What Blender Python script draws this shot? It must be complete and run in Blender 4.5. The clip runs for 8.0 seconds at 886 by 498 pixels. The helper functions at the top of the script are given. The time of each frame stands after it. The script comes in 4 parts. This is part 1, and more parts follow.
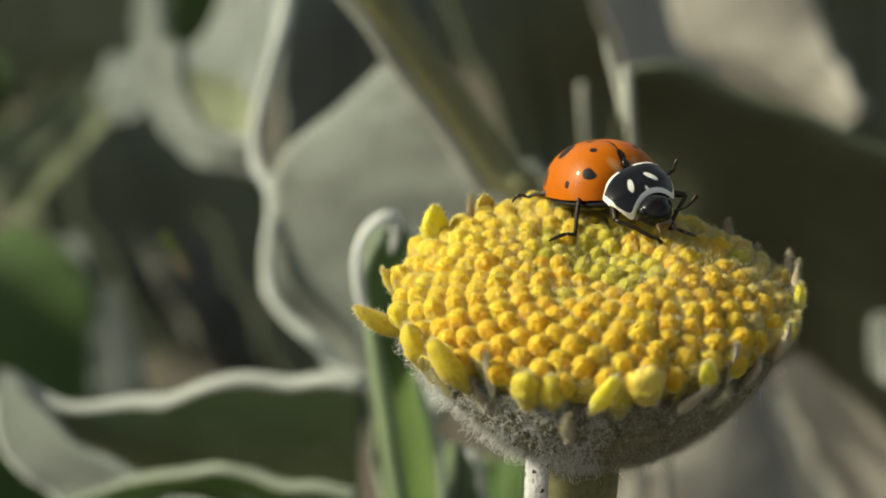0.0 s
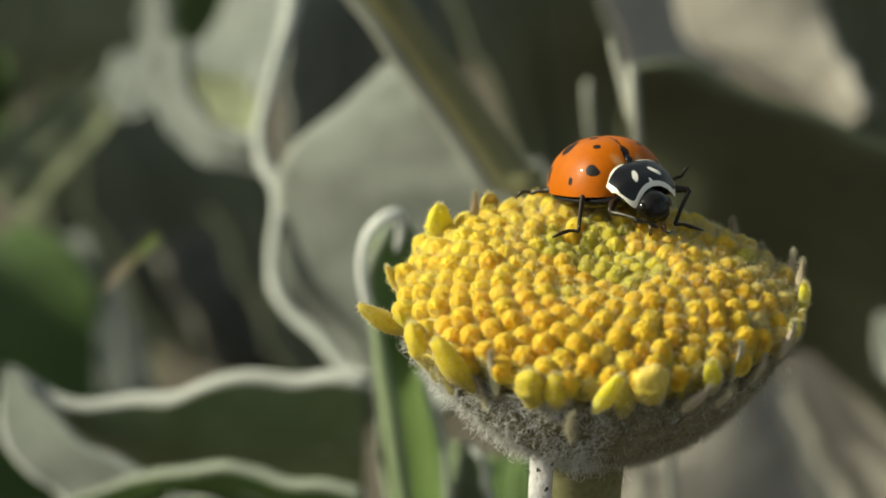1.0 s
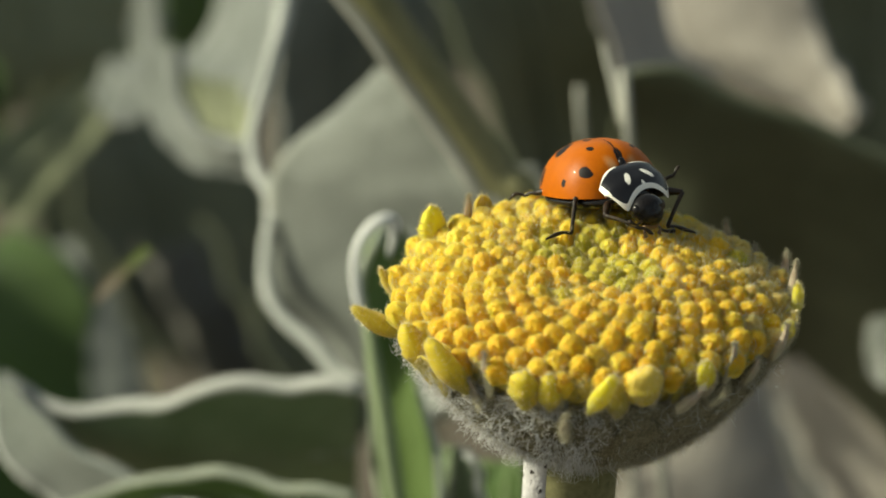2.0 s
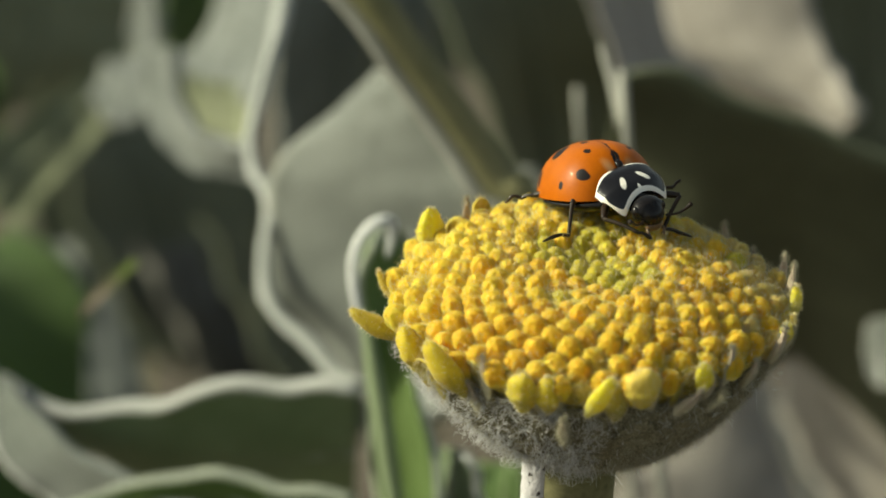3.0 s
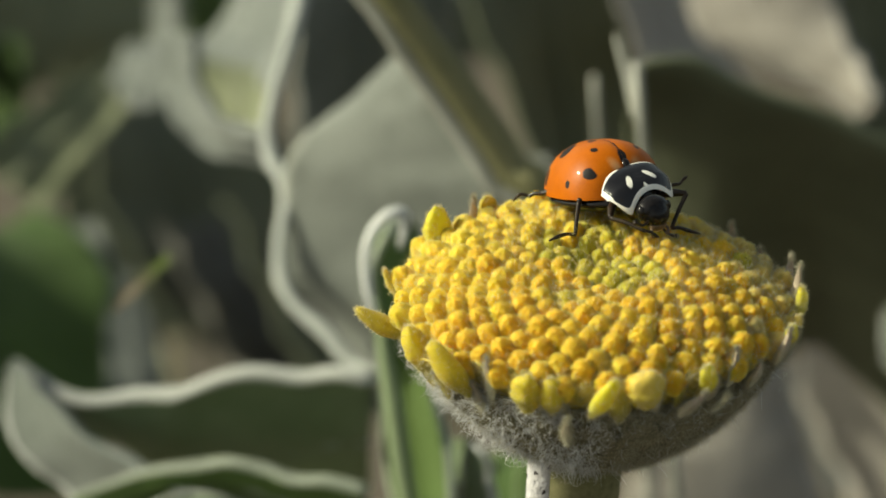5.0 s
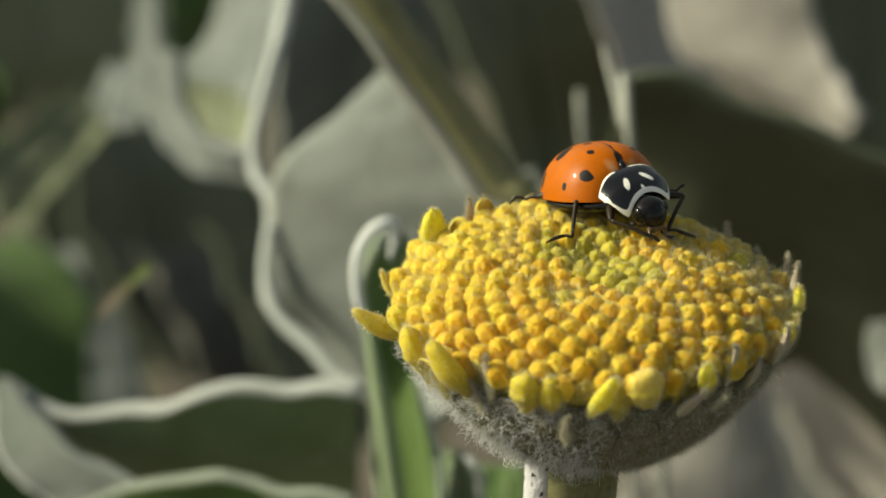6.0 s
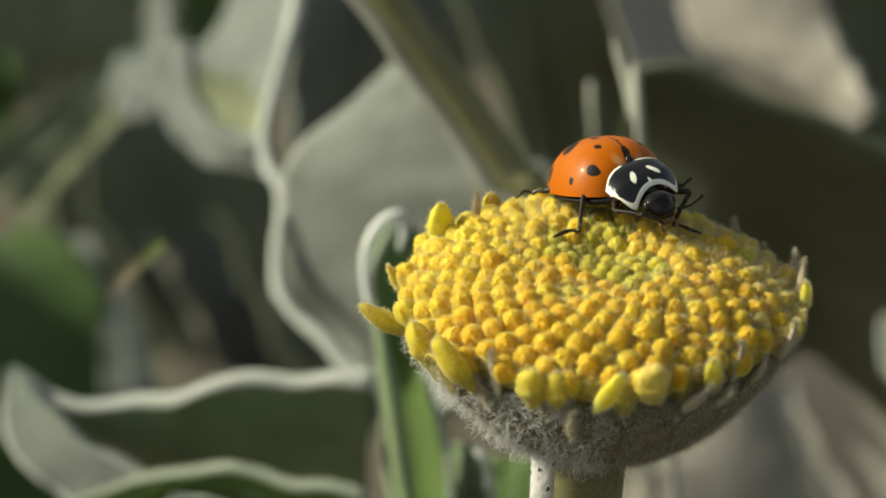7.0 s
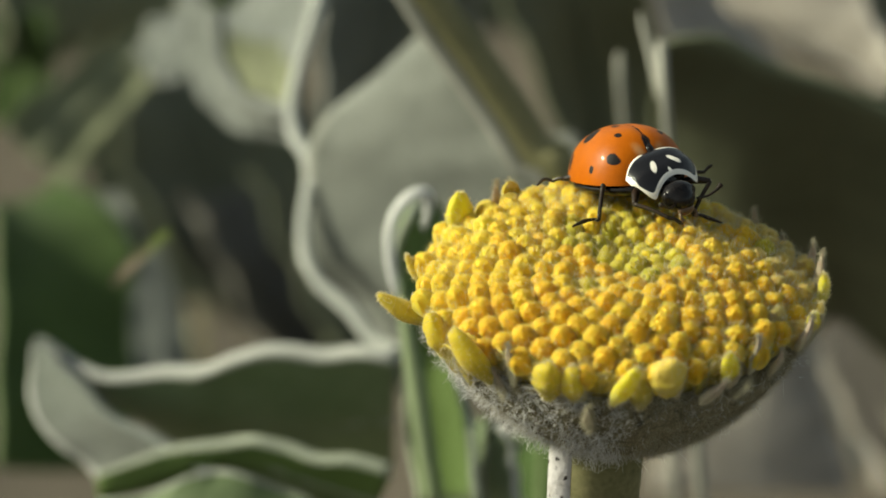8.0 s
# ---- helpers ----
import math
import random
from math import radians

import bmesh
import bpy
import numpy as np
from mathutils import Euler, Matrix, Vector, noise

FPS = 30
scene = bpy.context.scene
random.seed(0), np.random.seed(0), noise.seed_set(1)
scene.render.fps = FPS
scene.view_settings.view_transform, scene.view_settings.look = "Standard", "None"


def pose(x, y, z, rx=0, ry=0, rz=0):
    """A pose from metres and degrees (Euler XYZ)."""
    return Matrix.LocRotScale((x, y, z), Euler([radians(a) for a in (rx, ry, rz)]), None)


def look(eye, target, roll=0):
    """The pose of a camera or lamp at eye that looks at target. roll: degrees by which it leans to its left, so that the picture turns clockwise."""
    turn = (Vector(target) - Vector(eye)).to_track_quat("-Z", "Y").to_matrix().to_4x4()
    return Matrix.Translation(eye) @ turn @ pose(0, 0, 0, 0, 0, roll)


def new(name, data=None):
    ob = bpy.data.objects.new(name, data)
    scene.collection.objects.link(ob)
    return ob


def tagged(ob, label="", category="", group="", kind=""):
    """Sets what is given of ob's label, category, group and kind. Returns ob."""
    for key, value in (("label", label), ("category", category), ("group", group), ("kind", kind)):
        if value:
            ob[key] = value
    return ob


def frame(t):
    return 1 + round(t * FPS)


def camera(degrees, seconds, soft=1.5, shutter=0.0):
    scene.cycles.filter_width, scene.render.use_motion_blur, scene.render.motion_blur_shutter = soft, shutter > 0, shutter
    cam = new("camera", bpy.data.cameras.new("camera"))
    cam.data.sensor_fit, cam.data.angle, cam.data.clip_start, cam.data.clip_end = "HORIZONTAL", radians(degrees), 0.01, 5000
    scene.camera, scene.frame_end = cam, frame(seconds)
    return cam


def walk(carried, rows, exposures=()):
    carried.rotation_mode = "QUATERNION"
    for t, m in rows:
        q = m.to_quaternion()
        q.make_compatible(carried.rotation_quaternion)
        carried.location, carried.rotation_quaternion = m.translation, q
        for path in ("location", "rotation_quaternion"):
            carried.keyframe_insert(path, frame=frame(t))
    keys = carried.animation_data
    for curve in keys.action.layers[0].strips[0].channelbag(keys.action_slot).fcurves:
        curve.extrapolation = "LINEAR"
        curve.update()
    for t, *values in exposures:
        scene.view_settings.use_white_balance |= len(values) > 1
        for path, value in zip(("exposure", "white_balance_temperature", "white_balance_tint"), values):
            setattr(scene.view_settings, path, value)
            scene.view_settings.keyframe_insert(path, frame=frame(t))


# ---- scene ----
# One unit is a metre; the flower is 19 mm across, so most sizes below are given in millimetres (MM).
MM = 0.001
CENTRE = Vector((0.0, 0.0, 0.30))  # middle of the flower's rim, 30 cm above the soil

# ---------- camera ----------
cam = camera(12.0, 8.0, soft=1.7)
cam.data.dof.use_dof = True
cam.data.dof.focus_distance = 0.1855
cam.data.dof.aperture_fstop = 56.0
walk(cam, [
    (0.0, pose(-0.00652, -0.17304, 0.36963, 68.838, 0, -0.012)),
    (0.5, pose(-0.00665, -0.17304, 0.36963, 68.810, 0, 0.013)),
    (1.0, pose(-0.00637, -0.17301, 0.36970, 68.791, 0, 0.100)),
    (1.5, pose(-0.00653, -0.17323, 0.36915, 69.000, 0, 0.000)),
    (3.0, pose(-0.00651, -0.17315, 0.36935, 68.968, 0, -0.067)),
    (3.5, pose(-0.00569, -0.17294, 0.36988, 68.780, 0, 0.240)),
    (4.0, pose(-0.00626, -0.17312, 0.36941, 68.934, 0, 0.091)),
    (4.5, pose(-0.00429, -0.17225, 0.37170, 68.172, 0, 0.769)),
    (6.0, pose(-0.00664, -0.17332, 0.36891, 69.118, 0, -0.066)),
    (6.5, pose(-0.00625, -0.17317, 0.36930, 68.974, 0, 0.082)),
    (7.0, pose(-0.00601, -0.17310, 0.36948, 68.860, 0, 0.241)),
    (7.5, pose(-0.00635, -0.17294, 0.36988, 68.668, 0, 0.246)),
    (8.0, pose(-0.00460, -0.17203, 0.37226, 67.805, 0, 0.979))
], exposures=[(0.0, 0.05, 6950, -4), (8.0, 0.05, 6950, -4)])

# ---------- light ----------
SUN_FROM = Vector((-0.83, 0.03, 0.54)).normalized()
world = bpy.data.worlds.new("sky")
scene.world = world
world.use_nodes = True
wn = world.node_tree
sky = wn.nodes.new("ShaderNodeTexSky")
sky.sky_type = "NISHITA"
sky.sun_disc = False
sky.dust_density = 3.0
sky.sun_elevation = math.asin(SUN_FROM.z)
sky.sun_rotation = math.atan2(SUN_FROM.x, SUN_FROM.y)
wn.nodes["Background"].inputs[1].default_value = 0.112
haze = wn.nodes.new("ShaderNodeHueSaturation")
haze.inputs["Saturation"].default_value = 0.5
wn.links.new(sky.outputs[0], haze.inputs["Color"])
wn.links.new(haze.outputs[0], wn.nodes["Background"].inputs[0])
sun = new("sun", bpy.data.lights.new("sun", "SUN"))
sun.data.energy = 5.0
sun.data.angle = radians(0.53)
sun.data.color = (1.0, 0.93, 0.77)
sun.matrix_world = look(SUN_FROM * 2 + CENTRE, CENTRE)
scene.view_settings.exposure = 0.0


# ---------- materials ----------
def material(name):
    m = bpy.data.materials.new(name)
    m.use_nodes = True
    nt = m.node_tree
    return m, nt, nt.nodes["Principled BSDF"]


def node(nt, kind, **values):
    n = nt.nodes.new(kind)
    for k, v in values.items():
        n.inputs[k.replace("_", " ")].default_value = v
    return n


def noise_tex(nt, scale, detail=4.0, rough=0.6, coords="Object"):
    tc = nt.nodes.new("ShaderNodeTexCoord")
    n = node(nt, "ShaderNodeTexNoise", Scale=scale, Detail=detail, Roughness=rough)
    nt.links.new(tc.outputs[coords], n.inputs["Vector"])
    return n.outputs["Fac"]


def ramp(nt, fac, stops):
    r = nt.nodes.new("ShaderNodeValToRGB")
    els = r.color_ramp.elements
    while len(els) < len(stops):
        els.new(0.5)
    for e, (p, c) in zip(els, stops):
        e.position, e.color = p, (*c, 1)
    nt.links.new(fac, r.inputs[0])
    return r.outputs[0]


def mix(nt, fac, a, b, blend="MIX"):
    n = nt.nodes.new("ShaderNodeMix")
    n.data_type, n.blend_type = "RGBA", blend
    for s, v in ((n.inputs[0], fac), (n.inputs[6], a), (n.inputs[7], b)):
        if isinstance(v, bpy.types.NodeSocket):
            nt.links.new(v, s)
        elif isinstance(v, tuple):
            s.default_value = (*v, 1)
        else:
            s.default_value = v
    return n.outputs[2]


def calc(nt, op, a, b=0.0, clamp=False):
    n = nt.nodes.new("ShaderNodeMath")
    n.operation, n.use_clamp = op, clamp
    for s, v in zip(n.inputs, (a, b)):
        if isinstance(v, bpy.types.NodeSocket):
            nt.links.new(v, s)
        else:
            s.default_value = v
    return n.outputs[0]


def bump(nt, bsdf, height, distance, strength=1.0):
    b = node(nt, "ShaderNodeBump", Strength=strength, Distance=distance)
    nt.links.new(height, b.inputs["Height"])
    nt.links.new(b.outputs[0], bsdf.inputs["Normal"])


def step(nt, value, lo, hi):
    n = nt.nodes.new("ShaderNodeMapRange")
    n.interpolation_type = "SMOOTHSTEP"
    for k, v in ((1, lo), (2, hi), (3, 0.0), (4, 1.0)):
        n.inputs[k].default_value = v
    nt.links.new(value, n.inputs[0])
    return n.outputs[0]


def translucent(nt, bsdf, colour, amount):
    """Mixes some light let through into a thin sheet's material."""
    t = nt.nodes.new("ShaderNodeBsdfTranslucent")
    if isinstance(colour, tuple):
        t.inputs[0].default_value = (*colour, 1)
    else:
        nt.links.new(colour, t.inputs[0])
    m = nt.nodes.new("ShaderNodeMixShader")
    m.inputs[0].default_value = amount
    nt.links.new(bsdf.outputs[0], m.inputs[1])
    nt.links.new(t.outputs[0], m.inputs[2])
    nt.links.new(m.outputs[0], nt.nodes["Material Output"].inputs[0])


def plain(name, dark, light, fine, coarse, rough=0.6, relief=0.02, spread=0.0, let_through=0.0, sheen=0.0):
    """A mottled surface: grain of `fine` mm and patches of `coarse` mm, from dark to light; spread: object to object."""
    m, nt, b = material(name)
    g = noise_tex(nt, 1000.0 / fine, 3.0)
    p = noise_tex(nt, 1000.0 / coarse, 3.0)
    f = calc(nt, "ADD", calc(nt, "MULTIPLY", g, 0.45), calc(nt, "MULTIPLY", p, 0.55))
    if spread:
        info = nt.nodes.new("ShaderNodeObjectInfo")
        f = calc(nt, "ADD", f, calc(nt, "MULTIPLY", calc(nt, "SUBTRACT", info.outputs["Random"], 0.5), spread))
    c = ramp(nt, f, [(0.32, dark), (0.68, light)])
    nt.links.new(c, b.inputs["Base Color"])
    b.inputs["Roughness"].default_value = rough
    b.inputs["Sheen Weight"].default_value = sheen
    if relief:
        bump(nt, b, g, relief * MM)
    if let_through:
        translucent(nt, b, c, let_through)
    return m


def leaf_material(name, dark, light, margin, let_through=0.12, vein=0.5, sheen=0.3, one_side=False):
    """A woolly leaf: felted grain, paler veins and midrib and a pale thickened margin (along the sheet's own u, v)."""
    m, nt, b = material(name)
    g = noise_tex(nt, 2500.0, 4.0, 0.7)
    p = noise_tex(nt, 160.0, 3.0)
    big = noise_tex(nt, 70.0, 2.0)
    c = ramp(nt, calc(nt, "ADD", calc(nt, "MULTIPLY", g, 0.25), calc(nt, "ADD", calc(nt, "MULTIPLY", p, 0.35), calc(nt, "MULTIPLY", big, 0.4))), [(0.36, dark), (0.62, light)])
    uv = nt.nodes.new("ShaderNodeUVMap")
    sep = nt.nodes.new("ShaderNodeSeparateXYZ")
    nt.links.new(uv.outputs[0], sep.inputs[0])
    u = calc(nt, "ABSOLUTE", calc(nt, "SUBTRACT", calc(nt, "MULTIPLY", sep.outputs[0], 2.0), 1.0))
    rib = calc(nt, "SUBTRACT", 1.0, step(nt, u, 0.02, 0.09))
    slant = calc(nt, "SUBTRACT", calc(nt, "MULTIPLY", sep.outputs[1], 9.0), calc(nt, "MULTIPLY", u, 2.2))
    wave = calc(nt, "ABSOLUTE", calc(nt, "SUBTRACT", calc(nt, "FRACT", slant), 0.5))
    side = calc(nt, "MULTIPLY", calc(nt, "SUBTRACT", 1.0, step(nt, wave, 0.0, 0.10)), 0.6)
    veins = calc(nt, "MULTIPLY", calc(nt, "MAXIMUM", rib, side), vein)
    c = mix(nt, veins, c, light)
    edge = step(nt, calc(nt, "ADD", u, calc(nt, "MULTIPLY", calc(nt, "SUBTRACT", p, 0.5), 0.06)), 0.915, 0.965)
    if one_side:
        edge = calc(nt, "MULTIPLY", edge, step(nt, sep.outputs[0], 0.55, 0.45))
    c = mix(nt, edge, c, margin)
    nt.links.new(c, b.inputs["Base Color"])
    b.inputs["Roughness"].default_value = 0.75
    b.inputs["Sheen Weight"].default_value = sheen
    b.inputs["Sheen Roughness"].default_value = 0.5
    bump(nt, b, calc(nt, "ADD", g, calc(nt, "MULTIPLY", veins, 1.5)), 0.08 * MM)
    translucent(nt, b, c, let_through)
    return m


LEAF = leaf_material("leaf_grey_green", (0.135, 0.195, 0.080), (0.27, 0.335, 0.20), (0.52, 0.53, 0.50), 0.30, 0.3, 0.12)
LEAF_FOLD = leaf_material("leaf_silver_fold", (0.10, 0.118, 0.10), (0.22, 0.24, 0.22), (0.56, 0.575, 0.55), 0.12, 0.3, 0.3, True)
LEAF_EDGE = leaf_material("leaf_green_edge", (0.13, 0.19, 0.07), (0.20, 0.27, 0.12), (0.24, 0.30, 0.16), 0.2, 0.0, 0.1)
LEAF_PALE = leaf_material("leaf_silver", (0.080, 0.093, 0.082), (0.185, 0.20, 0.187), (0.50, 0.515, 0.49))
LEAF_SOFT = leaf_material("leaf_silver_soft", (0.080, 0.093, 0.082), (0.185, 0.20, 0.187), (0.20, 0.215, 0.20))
LEAF_GREEN = leaf_material("leaf_green", (0.040, 0.085, 0.012), (0.085, 0.145, 0.032), (0.20, 0.27, 0.12), 0.30, 0.0, 0.05)
# for leaves in shade: part of the shade is put into this darker colour
LEAF_SHADED = leaf_material("leaf_dark", (0.068, 0.078, 0.044), (0.122, 0.134, 0.080), (0.125, 0.138, 0.084), 0.08, 0.3, 0.0)
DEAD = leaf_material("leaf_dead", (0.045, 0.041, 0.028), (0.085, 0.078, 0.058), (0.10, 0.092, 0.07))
DRY = leaf_material("leaf_dry", (0.235, 0.21, 0.183), (0.35, 0.32, 0.285), (0.44, 0.405, 0.36))
# brighter copy of leaf_silver: some of the sunlit look is in its colour
LEAF_SILVER = leaf_material("leaf_silver_lit", (0.112, 0.122, 0.108), (0.20, 0.212, 0.193), (0.27, 0.28, 0.25), 0.12, 0.25, 0.2)
LEAF_LIME = leaf_material("leaf_lime", (0.085, 0.15, 0.025), (0.16, 0.24, 0.065), (0.42, 0.46, 0.36), 0.3, 0.2, 0.1)
LEAF_DOWN = plain("leaf_down", (0.68, 0.69, 0.67), (0.84, 0.85, 0.83), 0.35, 4.0, 0.85, 0.08, 0.0, 0.1, 0.3)
LEAF_OLIVE = leaf_material("leaf_olive", (0.15, 0.165, 0.088), (0.215, 0.232, 0.14), (0.23, 0.245, 0.155), 0.15, 0.0, 0.1)
LEAF_WHITE = plain("leaf_white_wool", (0.36, 0.375, 0.35), (0.58, 0.595, 0.565), 0.35, 4.0, 0.85, 0.08, 0.0, 0.1, 0.3)
STEM_OLIVE = plain("stem_olive", (0.10, 0.10, 0.035), (0.26, 0.24, 0.12), 0.3, 6.0, 0.7)


def tip_material():
    """A thin dying leaf tip, tan at its end and green towards the plant."""
    m, nt, b = material("leaf_tip")
    uv = nt.nodes.new("ShaderNodeUVMap")
    sep = nt.nodes.new("ShaderNodeSeparateXYZ")
    nt.links.new(uv.outputs[0], sep.inputs[0])
    f = calc(nt, "ADD", sep.outputs[1], calc(nt, "MULTIPLY", calc(nt, "SUBTRACT", noise_tex(nt, 900.0), 0.5), 0.3))
    c = mix(nt, step(nt, f, 0.35, 0.75), (0.36, 0.30, 0.22), (0.15, 0.20, 0.05))
    nt.links.new(c, b.inputs["Base Color"])
    b.inputs["Roughness"].default_value = 0.75
    bump(nt, b, noise_tex(nt, 2500.0, 4.0), 0.06 * MM)
    translucent(nt, b, c, 0.2)
    return m


LEAF_TIP = tip_material()


def speckled(name, ground, shade, speck):
    """A felted pale strip with scattered dark specks."""
    m, nt, b = material(name)
    c = ramp(nt, noise_tex(nt, 900.0, 4.0), [(0.35, shade), (0.65, ground)])
    c = mix(nt, step(nt, noise_tex(nt, 2000.0, 1.0), 0.62, 0.65), c, speck)
    nt.links.new(c, b.inputs["Base Color"])
    b.inputs["Roughness"].default_value = 0.9
    bump(nt, b, noise_tex(nt, 5000.0, 4.0), 0.12 * MM)
    return m


PALE_STRIP = speckled("pale_strip", (0.62, 0.60, 0.62), (0.40, 0.38, 0.38), (0.03, 0.022, 0.02))
STRAW = plain("straw", (0.24, 0.24, 0.205), (0.39, 0.385, 0.34), 0.3, 5.0, 0.7)
# brown soil, darkened in colour to stand for the bush's shade on it
SOIL = plain("soil", (0.05, 0.042, 0.03), (0.14, 0.115, 0.085), 3.0, 90.0, 0.95, 2.0)


def floret_material(name, low, high, spread):
    """Yellow lobes below, a more orange grainy pollen knob above, a little different from floret to floret."""
    m, nt, b = material(name)
    tc = nt.nodes.new("ShaderNodeTexCoord")
    sep = nt.nodes.new("ShaderNodeSeparateXYZ")
    nt.links.new(tc.outputs["Object"], sep.inputs[0])
    g = noise_tex(nt, 7000.0, 3.0)
    info = nt.nodes.new("ShaderNodeObjectInfo")
    f = calc(nt, "ADD", calc(nt, "MULTIPLY", sep.outputs[2], 1000.0), calc(nt, "MULTIPLY", calc(nt, "SUBTRACT", g, 0.5), 0.9))
    f = calc(nt, "ADD", f, calc(nt, "MULTIPLY", calc(nt, "SUBTRACT", info.outputs["Random"], 0.5), spread))
    c = mix(nt, step(nt, f, 0.25, 1.05), low, high)
    nt.links.new(c, b.inputs["Base Color"])
    b.inputs["Roughness"].default_value = 0.62
    b.inputs["Sheen Weight"].default_value = 0.3
    translucent(nt, b, c, 0.18)
    b.inputs["Subsurface Weight"].default_value = 0.5
    b.inputs["Subsurface Radius"].default_value = (1.0, 0.7, 0.2)
    b.inputs["Subsurface Scale"].default_value = 0.4 * MM
    bump(nt, b, noise_tex(nt, 12000.0, 3.0, 0.65), 0.045 * MM)
    return m


FLORET = floret_material("floret_orange", (0.89, 0.67, 0.04), (0.92, 0.54, 0.010), 0.7)
FLORET_YOUNG = floret_material("floret_green_yellow", (0.56, 0.50, 0.03), (0.78, 0.62, 0.025), 0.7)
FLORET_YELLOW = floret_material("floret_yellow", (0.89, 0.71, 0.05), (0.91, 0.60, 0.015), 0.7)
FLORET_OLD = floret_material("floret_tan", (0.72, 0.58, 0.22), (0.80, 0.56, 0.10), 0.7)
RECEPTACLE = plain("receptacle", (0.62, 0.48, 0.06), (0.76, 0.62, 0.18), 0.2, 0.8, 0.8, 0.15)
INVOLUCRE = plain("involucre", (0.075, 0.068, 0.034), (0.33, 0.295, 0.19), 0.22, 0.8, 0.9, 0.12)
WOOL = plain("wool", (0.70, 0.695, 0.70), (0.84, 0.835, 0.84), 0.3, 3.0, 0.5, 0.0, 0.0, 0.3)
FELT = plain("felt", (0.40, 0.37, 0.25), (0.58, 0.54, 0.41), 0.3, 2.0, 0.7, 0.0, 0.0, 0.2)
DOWN = plain("down", (0.74, 0.68, 0.56), (0.88, 0.84, 0.76), 0.15, 1.0, 0.7, 0.0, 0.0, 0.25)
CHAFF = plain("chaff", (0.82, 0.72, 0.36), (0.92, 0.86, 0.66), 0.15, 1.0, 0.7, 0.0, 0.0, 0.25)


def petal_material(name, base, tip, flush, spread=0.25, rough=0.6, let_through=0.32):
    """A downy petal or bract: streaked along its length, from its base colour to its tip colour, flushed in patches."""
    m, nt, b = material(name)
    tc = nt.nodes.new("ShaderNodeTexCoord")
    long = nt.nodes.new("ShaderNodeMapping")
    long.inputs["Scale"].default_value = (9000.0, 9000.0, 1400.0)
    nt.links.new(tc.outputs["Object"], long.inputs["Vector"])
    streak = node(nt, "ShaderNodeTexNoise", Scale=1.0, Detail=3.0)
    nt.links.new(long.outputs[0], streak.inputs["Vector"])
    sep = nt.nodes.new("ShaderNodeSeparateXYZ")
    nt.links.new(tc.outputs["Object"], sep.inputs[0])
    info = nt.nodes.new("ShaderNodeObjectInfo")
    f = calc(nt, "ADD", calc(nt, "MULTIPLY", sep.outputs[2], 1000.0), calc(nt, "MULTIPLY", calc(nt, "SUBTRACT", streak.outputs["Fac"], 0.5), 1.6))
    f = calc(nt, "ADD", f, calc(nt, "MULTIPLY", calc(nt, "SUBTRACT", info.outputs["Random"], 0.5), spread * 3))
    c = mix(nt, step(nt, f, 0.2, 1.5), base, tip)
    c = mix(nt, step(nt, noise_tex(nt, 2200.0, 3.0), 0.50, 0.72), c, flush)
    nt.links.new(c, b.inputs["Base Color"])
    b.inputs["Roughness"].default_value = rough
    b.inputs["Sheen Weight"].default_value = 0.25
    bump(nt, b, calc(nt, "ADD", streak.outputs["Fac"], noise_tex(nt, 9000.0, 2.0)), 0.035 * MM)
    translucent(nt, b, c, let_through)
    return m


PETAL = petal_material("petal_yellow", (0.64, 0.62, 0.18), (0.86, 0.77, 0.04), (0.80, 0.64, 0.04))
PETAL_GOLD = petal_material("petal_gold", (0.52, 0.45, 0.05), (0.82, 0.66, 0.04), (0.74, 0.54, 0.03))
PETAL_OLIVE = petal_material("petal_olive", (0.46, 0.40, 0.08), (0.74, 0.60, 0.07), (0.62, 0.46, 0.05))
BUD = petal_material("petal_bud", (0.62, 0.49, 0.03), (0.80, 0.59, 0.09), (0.76, 0.57, 0.12), 0.1, 0.7, 0.1)
SPIKE = petal_material("bract_tan", (0.58, 0.54, 0.36), (0.54, 0.42, 0.32), (0.68, 0.62, 0.50), 0.4, 0.8, 0.12)
BLACK = plain("shell_black", (0.006, 0.005, 0.005), (0.014, 0.012, 0.012), 0.1, 1.0, 0.16, 0.002)
LEG = plain("leg_brown_black", (0.010, 0.007, 0.005), (0.035, 0.022, 0.014), 0.08, 0.6, 0.3, 0.006)
MOUTH = plain("mouth_brown", (0.05, 0.028, 0.015), (0.18, 0.11, 0.06), 0.08, 0.4, 0.35, 0.006)
for shell in (BLACK, LEG):
    shell.node_tree.nodes["Principled BSDF"].inputs["Specular IOR Level"].default_value = 0.28
CREAM = plain("cream", (0.72, 0.66, 0.54), (0.80, 0.75, 0.64), 0.1, 1.0, 0.35, 0.003)


def blot(nt, xy, cx, cy, rx, ry, turn=0.0, soft=0.12):
    """1 within an ellipse (mm) about (cx, cy) in the shell's own plan, 0 outside it."""
    x, y = calc(nt, "SUBTRACT", xy[0], cx), calc(nt, "SUBTRACT", xy[1], cy)
    c, s = math.cos(turn), math.sin(turn)
    a = calc(nt, "ADD", calc(nt, "MULTIPLY", x, c / rx), calc(nt, "MULTIPLY", y, s / rx))
    b = calc(nt, "ADD", calc(nt, "MULTIPLY", x, -s / ry), calc(nt, "MULTIPLY", y, c / ry))
    r = calc(nt, "SQRT", calc(nt, "ADD", calc(nt, "MULTIPLY", a, a), calc(nt, "MULTIPLY", b, b)))
    return calc(nt, "SUBTRACT", 1.0, step(nt, r, 1.0 - soft, 1.0 + soft))


